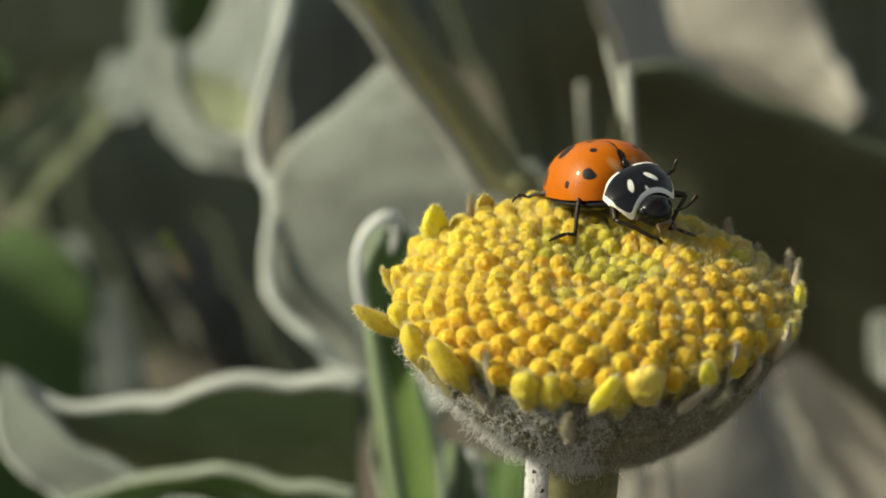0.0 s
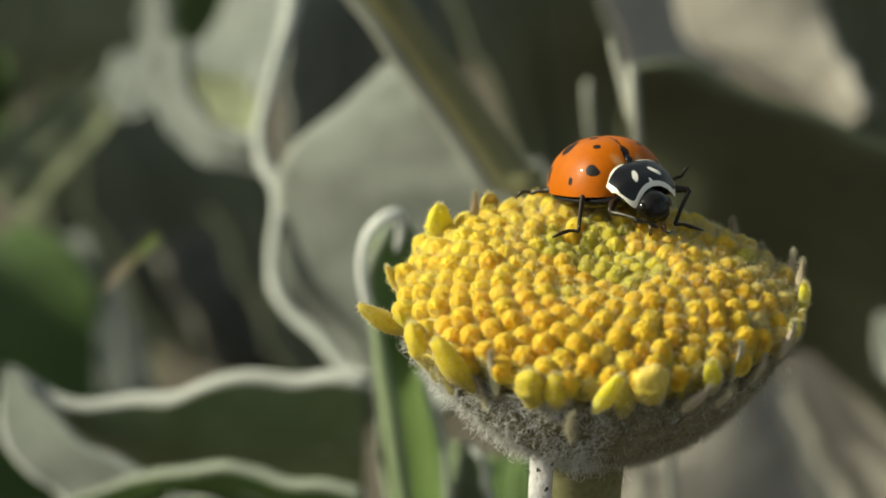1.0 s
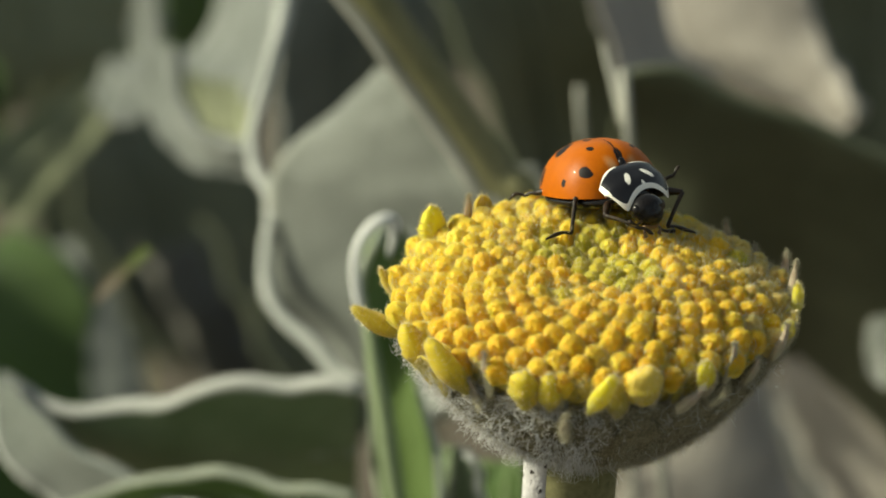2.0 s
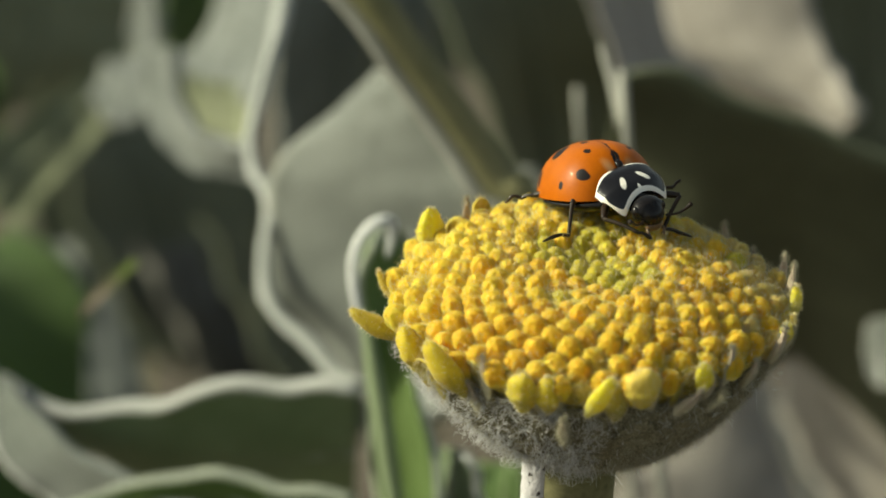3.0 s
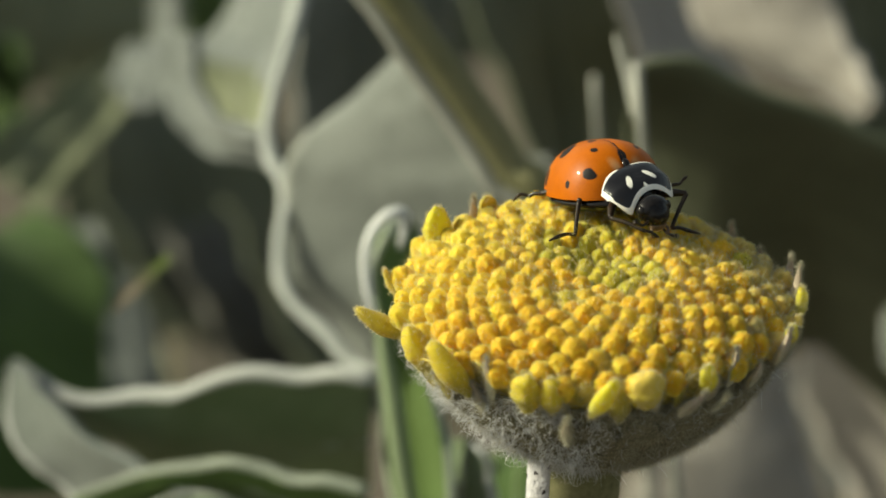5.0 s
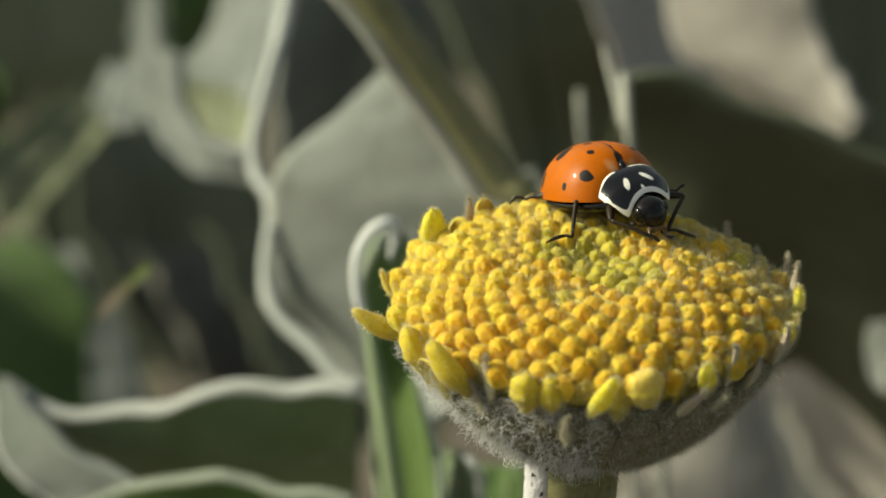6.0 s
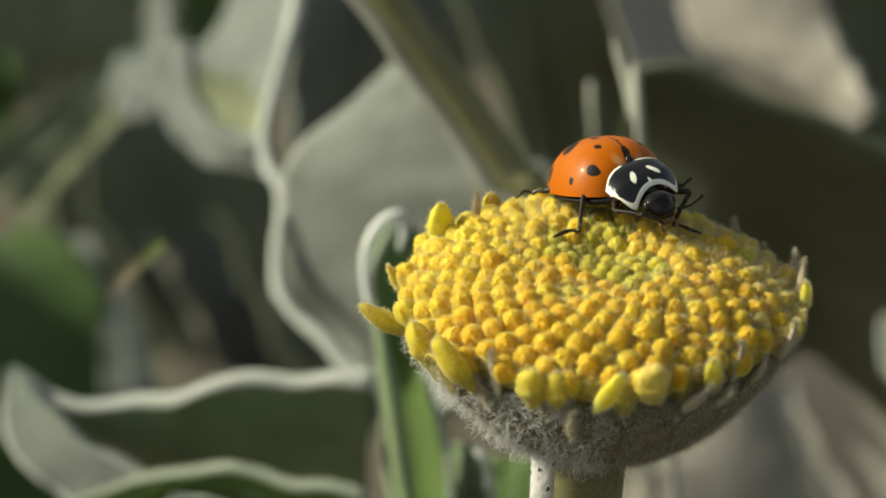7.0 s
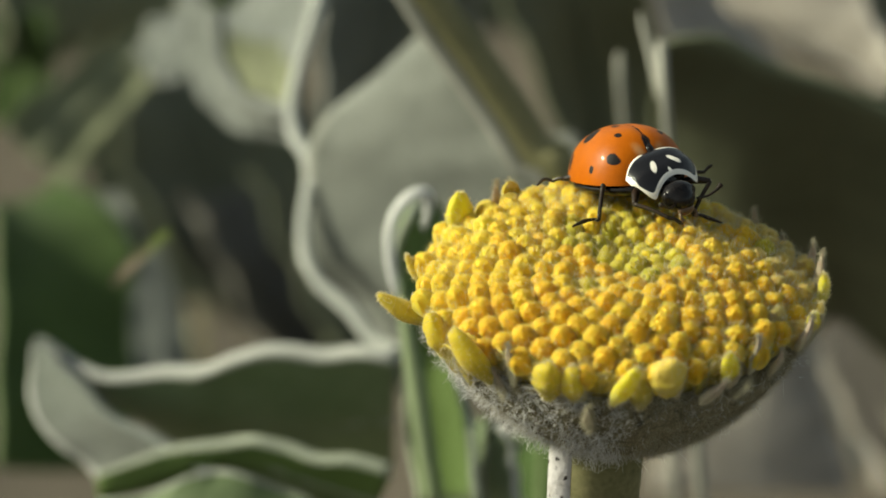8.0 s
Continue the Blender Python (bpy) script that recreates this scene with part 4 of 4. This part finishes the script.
def bud(q, length, width, out, r=9.1, z=-0.4, mat=None, label="rounded tan-yellow petal bud"):
    """A rounded, unopened ray petal with a blunt, puckered tip."""
    bm = ball(bmesh.new(), (0, 0, length * 0.5), (width * 0.7, width, length * 0.55), None, 28, 20)
    for v in bm.verts:
        n = v.co.normalized()
        v.co.x *= 1 + 0.10 * math.sin(v.co.z * 1500)
        v.co += Vector((0, 0, 1)) * -0.18 * MM * max(0, n.z - 0.75) * 4 + n * 0.22 * MM * noise.noise(v.co * 1700) + n * 0.07 * MM * noise.noise(v.co * 5200)
    ob = part("ray_bud", bm, mat or BUD, flower, label)
    ob.matrix_basis = rim_pose(q, r, z + 0.2 - 0.5 * min(0, math.sin(q)), out)
    fuzz(ob, 380, (0.07, 0.18))


def finger(q, length, width, out, mat, r=8.7, z=-0.8, twist=0.0, lean=0.0):
    """A thick, rolled, finger-like ray petal covered with down."""
    bm = ball(bmesh.new(), (0, 0, length * 0.5), (width * 0.72, width, length * 0.55), None, 28, 24)
    for v in bm.verts:
        t = v.co.z / MM / length
        k = 1 - 0.30 * max(0, 0.45 - t) + 0.06 * math.sin(t * 9 + q)
        v.co.x, v.co.y = v.co.x * k + 0.16 * MM * math.sin(t * 2.6), v.co.y * k
        v.co += v.co.normalized() * 0.08 * MM * noise.noise(v.co * 2200)
    ob = part("ray_petal", bm, mat, flower, "thick rolled olive-yellow ray petal")
    ob.matrix_basis = rim_pose(q, r, z, out, twist) @ pose(0, 0, 0, lean, 0, 0)
    fuzz(ob, 380, (0.08, 0.18))


D = radians
finger(D(187), 2.9, 0.58, 58, PETAL_OLIVE, 8.6, -1.0)
finger(D(174), 1.9, 0.36, 34, PETAL_OLIVE, 8.8, -0.3)
bud(D(150), 2.3, 0.74, 0, 8.7, 0.4, PETAL, "fleshy bright yellow ray petal")
spike(D(152), 1.9, 0.30, 4, None, 8.9, 0.3)
spike(D(134), 1.8, 0.26, 0, None, 8.4, 0.8)
tongue(D(128), 1.6, 0.42, 0, -20, PETAL_OLIVE, 8.4, 0.6)
# short ray petals that arch outwards over the cup
bud(D(207), 2.4, 0.74, 20, 9.0, -1.35, PETAL_GOLD, "fleshy golden ray petal")
finger(D(230), 3.0, 0.66, 18, PETAL_GOLD, 9.2, -0.7, 10, 24)
tongue(D(214), 2.0, 0.55, 16, 40, PETAL_OLIVE, 9.0, -2.0, 10, -0.5)
spike(D(219), 1.7, 0.36, 24, PETAL_OLIVE, 8.9, -2.0)
spike(D(237), 2.2, 0.30, 4, None, 9.2, -1.0)
spike(D(232), 1.7, 0.36, 14, None, 8.9, -1.9)
bud(D(249), 2.0, 0.68, 12, 9.3, -1.2, PETAL_GOLD, "fleshy golden ray petal")
finger(D(256), 1.8, 0.52, 10, PETAL_GOLD, 9.1, -0.6)
spike(D(261), 1.8, 0.30, 22, None, 9.3, -2.4, fluff=200)
finger(D(267), 2.4, 0.42, 14, PETAL, 9.5, -0.45, 0, -26)
finger(D(275), 1.9, 0.52, 6, PETAL_OLIVE, 9.0, -0.9)
bud(D(282), 1.95, 0.80, 12, 9.3, -0.8)
spike(D(293), 1.8, 0.40, 20, None, 9.3, -1.4, lean=-24)
finger(D(302), 1.6, 0.46, 14, PETAL, 9.1, -0.15, 0, 14)
spike(D(303), 1.3, 0.30, 26, None, 9.6, -1.3)
spike(D(310), 2.0, 0.32, 4, None, 9.2, -0.6)
spike(D(318), 1.6, 0.34, 16, None, 9.2, -1.1)
spike(D(330), 2.0, 0.42, 14, None, 9.4, -0.6)
finger(D(338), 1.6, 0.46, 22, PETAL, 9.2, 0.0, 0, 30)
spike(D(335), 1.5, 0.34, 20, None, 9.4, -0.5)
finger(D(344), 1.4, 0.36, 20, BUD, 9.0, -0.4)
finger(D(354), 1.6, 0.40, 4, PETAL, 9.3, -0.1)
spike(D(3), 1.9, 0.36, 10, None, 9.1, -0.0)
spike(D(14), 2.3, 0.40, 8, None, 9.1, -0.8)
spike(D(27), 1.6, 0.36, 2, None, 8.7, -0.6)
spike(D(42), 2.0, 0.32, 0, None, 8.8, -0.7)
for k in range(9):
    spike(D(60 + k * 8), 1.2, 0.30, 8, None, 8.8, -0.3 - droop(8.8, D(60 + k * 8)), fluff=30)


for k in range(30):
    q = D(192 + k * 5.6 + rnd.uniform(-1.5, 1.5))
    if rnd.random() < 0.55:
        tongue(q, rnd.uniform(1.3, 1.9), rnd.uniform(0.34, 0.46), rnd.uniform(-4, 8), rnd.uniform(40, 110), PETAL_OLIVE, 8.75, -1.05, rnd.uniform(-15, 15), -0.3, fluff=50)
    else:
        spike(q, rnd.uniform(1.2, 1.7), rnd.uniform(0.28, 0.4), rnd.uniform(2, 14), rnd.choice((SPIKE, PETAL_OLIVE)), 8.95, -1.1, fluff=60)


def phyllary(q, s, length, width, lift):
    """A woolly bract that lies along the outside of the cup, its tip towards the rim."""
    st = []
    for i in range(6):
        t = i / 5
        p, n = cup_point(max(0.0, s * (1 - t) + (s - length) * t), q)
        p = p + n * (lift + 0.12 * math.sin(math.pi * t))
        w = width * (0.6 + 0.4 * math.sin(math.pi * min(1, t + 0.25))) * (1 - 0.85 * max(0, t - 0.6) / 0.4)
        st.append((*p, -math.sin(q) * w, math.cos(q) * w, 0))
    part("phyllary", sheet(st, 0.12, 0.05, 0.06, 10, 6, seed=q), INVOLUCRE, cup)


for row, (s, ln, w, lift, count) in enumerate(((0.45, 0.44, 1.1, -0.07, 24),)):
    for k in range(count):
        phyllary((k + 0.5 * row + rnd.uniform(-0.2, 0.2)) * 2 * math.pi / count, s, ln * rnd.uniform(0.8, 1.05), w, lift)


# ---------- the ladybird ----------
beetle = new("ladybird")
beetle.scale = (1.04, 1.04, 1.04)
tagged(beetle, "orange ladybird with black spots feeding on the flower", "beetle")


def wing_case(side):
    """One wing case: a quarter of a blunt egg, with a rolled lower rim."""
    bm = bmesh.new()
    rows, ns, nq = [], 40, 22
    for i in range(ns + 1):
        s = math.pi * i / ns
        c = math.cos(s)
        x = 2.25 * math.copysign(abs(c) ** 0.85, c) if c > 0 else 3.25 * -abs(c) ** 0.95
        w = max(0.02, math.sin(s)) ** 0.72
        row = []
        for j in range(nq + 1):
            q = math.pi / 2 * j / nq
            y = 2.36 * w * math.cos(q) ** 0.92 + 0.012
            z = 2.30 * max(0.02, math.sin(s)) ** 0.80 * math.sin(q) ** 0.95 - 0.10 * math.cos(q) ** 6
            if j == nq:
                z -= 0.05
            row.append(bm.verts.new((x * MM, side * y * MM, (z + 0.45) * MM)))
        rows.append(row)
    for a, b in zip(rows, rows[1:]):
        for j in range(nq):
            bm.faces.new((a[j], a[j + 1], b[j + 1], b[j]))
    return part("wing_case", bm, ELYTRA, beetle, "glossy orange wing case with black spots")


wing_case(1)
wing_case(-1)
part("belly", ball(bmesh.new(), (-0.2, 0, 0.16), (2.85, 2.3, 0.50), None, 32, 16), BLACK, beetle, "black underside")

def collar_shield():
    """The strongly arched collar: rounded behind, hollowed in front where the head sits, with two front corners."""
    bm = bmesh.new()
    uvl = bm.loops.layers.uv.new("UVMap")
    uv, rows, nu, nv = {}, [], 44, 26
    for i in range(nu + 1):
        u = -1 + 2 * i / nu
        y = 1.70 * math.sin(u * math.pi / 2) ** 1 * (0.97 + 0.03 * u * u)
        e = abs(y) / 1.70
        back = -1.16 + 0.66 * e ** 2.6
        front = 0.58 + 0.40 * min(1, e / 0.66) ** 2 if e < 0.66 else 0.98 - 1.10 * ((e - 0.66) / 0.34) ** 1.8
        row = []
        for j in range(nv + 1):
            v = j / nv
            x = back + (max(front, back + 0.1) - back) * v
            z = 0.98 * max(0.0, 1 - 0.985 * e ** 2.3) ** 0.62 - 0.46 * max(0, x + 0.1) ** 2 - 0.10 * (x < -0.6) * (x + 0.6) ** 2 * 6 + 0.28 * e ** 2 * min(1, max(0, (0.9 - x) / 0.9))
            if j == nv:
                z -= 0.05
            vt = bm.verts.new(Vector((x, y, z)) * 0.99 * MM)
            uv[vt] = (i / nu, v)
            row.append(vt)
        rows.append(row)
    for a, b in zip(rows, rows[1:]):
        for j in range(nv):
            bm.faces.new((a[j], a[j + 1], b[j + 1], b[j]))
    for f in bm.faces:
        for l in f.loops:
            l[uvl].uv = uv[l.vert]
    return bm


collar = part("collar", collar_shield(), PRONOTUM, beetle, "black collar shield with white rim and dashes")
COLLAR_AT = pose(2.75 * MM, 0.12 * MM, 0.48 * MM, 8, 32, 20)
collar.matrix_basis = COLLAR_AT
part("chest", ball(bmesh.new(), (-0.15, 0, 0.10), (0.75, 1.3, 0.55), None, 24, 14), BLACK, collar)

part("scutellum", ball(bmesh.new(), (2.02, 0, 1.86), (0.26, 0.17, 0.10), pose(0, 0, 0, 0, 48, 0), 16, 10), BLACK, beetle, "small black triangular nub")

# head: its pivot lies under the collar
bm = ball(bmesh.new(), (0.38, 0, 0.04), (0.74, 0.82, 0.64), None, 32, 20)
for v in bm.verts:
    if v.co.x > 0.6 * MM:
        v.co.y *= 0.86
        v.co.z -= 0.06 * MM
head = part("head", bm, BLACK, beetle, "glossy black head")
HEAD_AT = pose(3.5 * MM, 0.12 * MM, 0.18 * MM, 8, 45, 18)
head.matrix_basis = HEAD_AT
ANTENNAE = {}
for s in (1, -1):
    part("eye", ball(bmesh.new(), (0.34, 0.70 * s, 0.14), (0.25, 0.16, 0.25), None, 16, 10), BLACK, head)
    ANTENNAE[s] = part("antenna", rod([(0.85, 0.62 * s, 0.0), (1.05, 1.05 * s, 0.12), (1.1, 1.4 * s, 0.30), (1.08, 1.72 * s, 0.52)], [0.06, 0.055, 0.07, 0.12], 8, 14), LEG, head, "short clubbed antenna")
    part("feeler", rod([(0.90, 0.30 * s, -0.34), (1.15, 0.44 * s, -0.42), (1.28, 0.36 * s, -0.62)], [0.06, 0.06, 0.09], 8, 10), MOUTH, head, "brown mouth feeler")
bm = ball(bmesh.new(), (1.03, 0, -0.06), (0.07, 0.24, 0.16), pose(0, 0, 0, 0, 12, 0), 16, 10)
part("face_mark", bm, CREAM, head, "small cream face mark")
part("mouth", ball(bmesh.new(), (0.94, 0, -0.32), (0.24, 0.44, 0.26), None, 16, 10), MOUTH, head, "brown mouthparts")


def leg(points, thick, label="dark jointed leg"):
    """A leg through hip, knee, ankle, toe joints (mm, beetle's space): thigh with shin and foot hung on it."""
    hip, knee, ankle, toe, claw = [Vector(p) for p in points]
    def limb(a, b, r, bow=0.1):
        m = (a + b) / 2 + Vector((0, 0, bow))
        return rod([a - hip, m - hip, b - hip], r, 8, 12)
    ob = part("leg", limb(hip, knee, (thick, thick * 1.25, thick * 0.8)), LEG, beetle, label)
    ob.location = hip * MM
    part("shin", limb(knee, ankle, (thick * 0.7, thick * 0.62, thick * 0.6), 0.06), LEG, ob)
    part("foot", rod([ankle - hip, (ankle + toe) / 2 - hip + Vector((0, 0, 0.06)), toe - hip, claw - hip], (thick * 0.55, thick * 0.5, thick * 0.62, thick * 0.25), 8, 14), LEG, ob)
    return ob


LEGS = {}
LEGS["mid_near"] = leg([(0.6, -1.3, 0.4), (1.55, -2.05, 0.32), (1.78, -2.40, -1.05), (2.1, -3.3, -1.02), (2.35, -3.9, -1.15)], 0.15)
LEGS["hind_near"] = leg([(-0.6, -1.6, 0.4), (-1.7, -2.35, 0.42), (-2.11, -2.7, 0.30), (-2.34, -3.1, 0.36), (-2.47, -3.3, 0.1)], 0.14)
LEGS["mid_far"] = leg([(1.0, 1.6, 0.6), (1.1, 2.3, 0.8), (1.2, 2.84, 1.15), (1.2, 3.0, 1.49), (1.25, 3.05, 1.6)], 0.13)
LEGS["hind_far"] = leg([(-0.9, 1.6, 0.4), (-1.5, 2.5, 0.5), (-1.7, 2.9, -0.6), (-2.0, 3.2, -0.9), (-2.2, 3.3, -1.0)], 0.14)
LEGS["front_far"] = leg([(2.5, 1.0, 0.35), (3.4, 2.15, 0.51), (3.5, 1.34, -0.91), (3.3, 2.23, -1.10), (3.1, 2.9, -1.31)], 0.15)
LEGS["front_near"] = leg([(2.2, -0.8, 0.15), (3.09, -1.5, -0.2), (4.6, -0.75, -0.55), (4.75, -0.3, -0.75), (4.7, -0.1, -0.85)], 0.15)
TIP = bpy.data.objects["leaf_tip"]
BEETLE_AT = Matrix.Translation(CENTRE) @ pose(0.787 * MM, 4.2 * MM, 3.32 * MM, -4.3, -14.5, -64.8)


# ---------- movement ----------
def about(m, dx=0, dy=0, dz=0, rx=0, ry=0, rz=0):
    """A pose moved by millimetres and turned by degrees about its own place."""
    return Matrix.Translation(Vector((dx, dy, dz)) * MM) @ m @ pose(0, 0, 0, rx, ry, rz)


def motions():
    # the body only rocks a little on its feet
    walk(beetle, [(t, about(BEETLE_AT, x, 0, z)) for t, x, z in (
        (0.0, 0.04, -0.08), (0.5, -0.02, -0.05), (1.0, 0, 0), (1.5, 0, 0), (3.0, -0.06, 0.01), (3.5, -0.04, 0), (4.0, -0.01, 0.05),
        (4.5, -0.05, 0.04), (6.0, -0.04, -0.02), (6.5, -0.04, -0.02), (7.0, -0.04, 0), (7.5, 0.01, 0.02), (8.0, 0.01, 0.06))])
    # collar and head nod as it feeds
    walk(collar, [(t, pose(x * MM, y * MM, z * MM, rx, ry, rz)) for t, x, y, z, rx, ry, rz in (
        (0.0, 2.79, 0.18, 0.41, 21, 36, 23), (0.5, 2.78, 0.17, 0.44, 19, 32, 24), (1.0, 2.75, 0.12, 0.51, 8, 32, 20), (1.5, 2.75, 0.12, 0.51, 8, 32, 20),
        (3.0, 2.75, 0.13, 0.47, 16, 32, 21), (3.5, 2.75, 0.13, 0.48, 16, 32, 21), (4.0, 2.75, 0.13, 0.48, 17, 33, 21), (4.5, 2.74, 0.12, 0.50, 16, 31, 21),
        (6.0, 2.75, 0.12, 0.47, 15, 32, 21), (6.5, 2.75, 0.13, 0.47, 15, 33, 21), (7.0, 2.76, 0.15, 0.53, 16, 30, 20), (7.5, 2.77, 0.16, 0.52, 16, 29, 20),
        (8.0, 2.77, 0.15, 0.52, 15, 30, 20))])
    walk(head, [(t, pose(3.52 * MM, y * MM, z * MM, rx, ry, 18)) for t, y, z, rx, ry in (
        (0.0, 0.30, 0.02, 12, 20), (0.5, 0.32, 0.12, 10, 32), (1.0, 0.14, 0.20, 6, 50), (1.5, 0.12, 0.18, 6, 50), (3.0, 0.28, 0.14, 10, 36),
        (3.5, 0.28, 0.14, 10, 34), (4.0, 0.26, 0.10, 10, 28), (4.5, 0.24, 0.16, 9, 40), (6.0, 0.25, 0.15, 9, 40), (6.5, 0.25, 0.12, 9, 33),
        (7.0, 0.28, 0.10, 10, 26), (7.5, 0.28, 0.08, 10, 20), (8.0, 0.28, 0.10, 10, 26))])
    # the near foreleg works at the mouth
    m = LEGS["front_near"].matrix_basis.copy()
    walk(LEGS["front_near"], [(t, about(m, 0, 0, 0, 0, ry, rz)) for t, ry, rz in (
        (0.0, 16, 24), (0.3, 6, 8), (0.5, 2, 2), (0.8, -4, -2), (1.0, 0, 0), (1.5, 4, 3), (3.0, 8, 8), (3.25, 0, 2), (3.5, 2, -9), (4.0, 14, 22), (4.25, 6, 10),
        (4.5, 5, 5), (6.0, 11, 18), (6.25, 4, 6), (6.5, 8, 10), (7.0, -3, 8), (7.5, 16, 24), (7.75, 10, 14), (8.0, 8, 10))])
    m = LEGS["mid_far"].matrix_basis.copy()
    walk(LEGS["mid_far"], [(t, about(m, 0, 0, 0, rx, 0, 0)) for t, rx in (
        (0.0, 8), (0.3, 14), (0.6, 16), (1.0, -12), (1.5, 0), (3.0, -25), (3.5, 3), (4.0, -30), (4.5, -18), (6.0, -30), (8.0, -26))])
    m = LEGS["front_far"].matrix_basis.copy()
    walk(LEGS["front_far"], [(t, about(m, 0, 0, 0, rx, 0, rz)) for t, rx, rz in (
        (0.0, -4, -3), (0.5, -2, 0), (1.0, 0, 0), (1.5, 0, 0), (3.0, -3, -2), (4.0, -3, -3), (4.5, 0, 0), (6.0, -2, 0), (7.0, -4, -3), (8.0, -4, -3))])
    # the far antenna is raised now and then
    m = ANTENNAE[1].matrix_basis.copy()
    walk(ANTENNAE[1], [(t, about(m, 0, 0, 0, rx, 0, 0)) for t, rx in (
        (0.0, 0), (0.3, -25), (0.5, -50), (0.8, -60), (1.7, -60), (2.8, 0), (3.0, 0), (3.3, -50), (3.5, -60), (3.8, -10), (4.0, 0), (4.2, -50), (4.7, -60),
        (5.8, -60), (6.3, -60), (6.6, -10), (7.0, 0), (8.0, 0))])
    # a thin leaf tip shifts, and turns edge-on to imitate sunlight leaving it
    m = TIP.matrix_basis.copy()
    walk(TIP, [(t, about(m, x, 0, z, 0, 0, rz)) for t, x, z, rz in (
        (0.0, 0.2, 0.4, -78), (0.1, 0.2, 0.4, -66), (0.2, 0.2, 0.5, -12), (0.3, -0.3, -0.1, 0), (0.5, -0.7, -0.3, 0), (0.6, -0.1, 0.9, -15), (0.7, 0, 0.6, -72),
        (0.9, -0.2, 0.4, -72), (1.0, -0.4, 0.2, 0), (1.2, -0.3, 0.2, -70), (1.4, -0.3, 0.1, -10), (1.5, -0.35, 0.1, 0), (1.7, -0.55, -0.1, 0), (2.8, -0.45, -0.3, 0),
        (3.0, -1.2, -0.9, 0), (3.5, 0, 0, 0), (4.0, -0.6, -0.75, 0), (4.5, 0, -1.4, 0), (6.0, -0.5, -1.0, 0), (6.5, -0.3, -0.2, 0), (7.0, -0.3, -0.1, 0),
        (7.5, -0.2, 0.45, 0), (8.0, -1.6, -1.2, 0))])


motions()
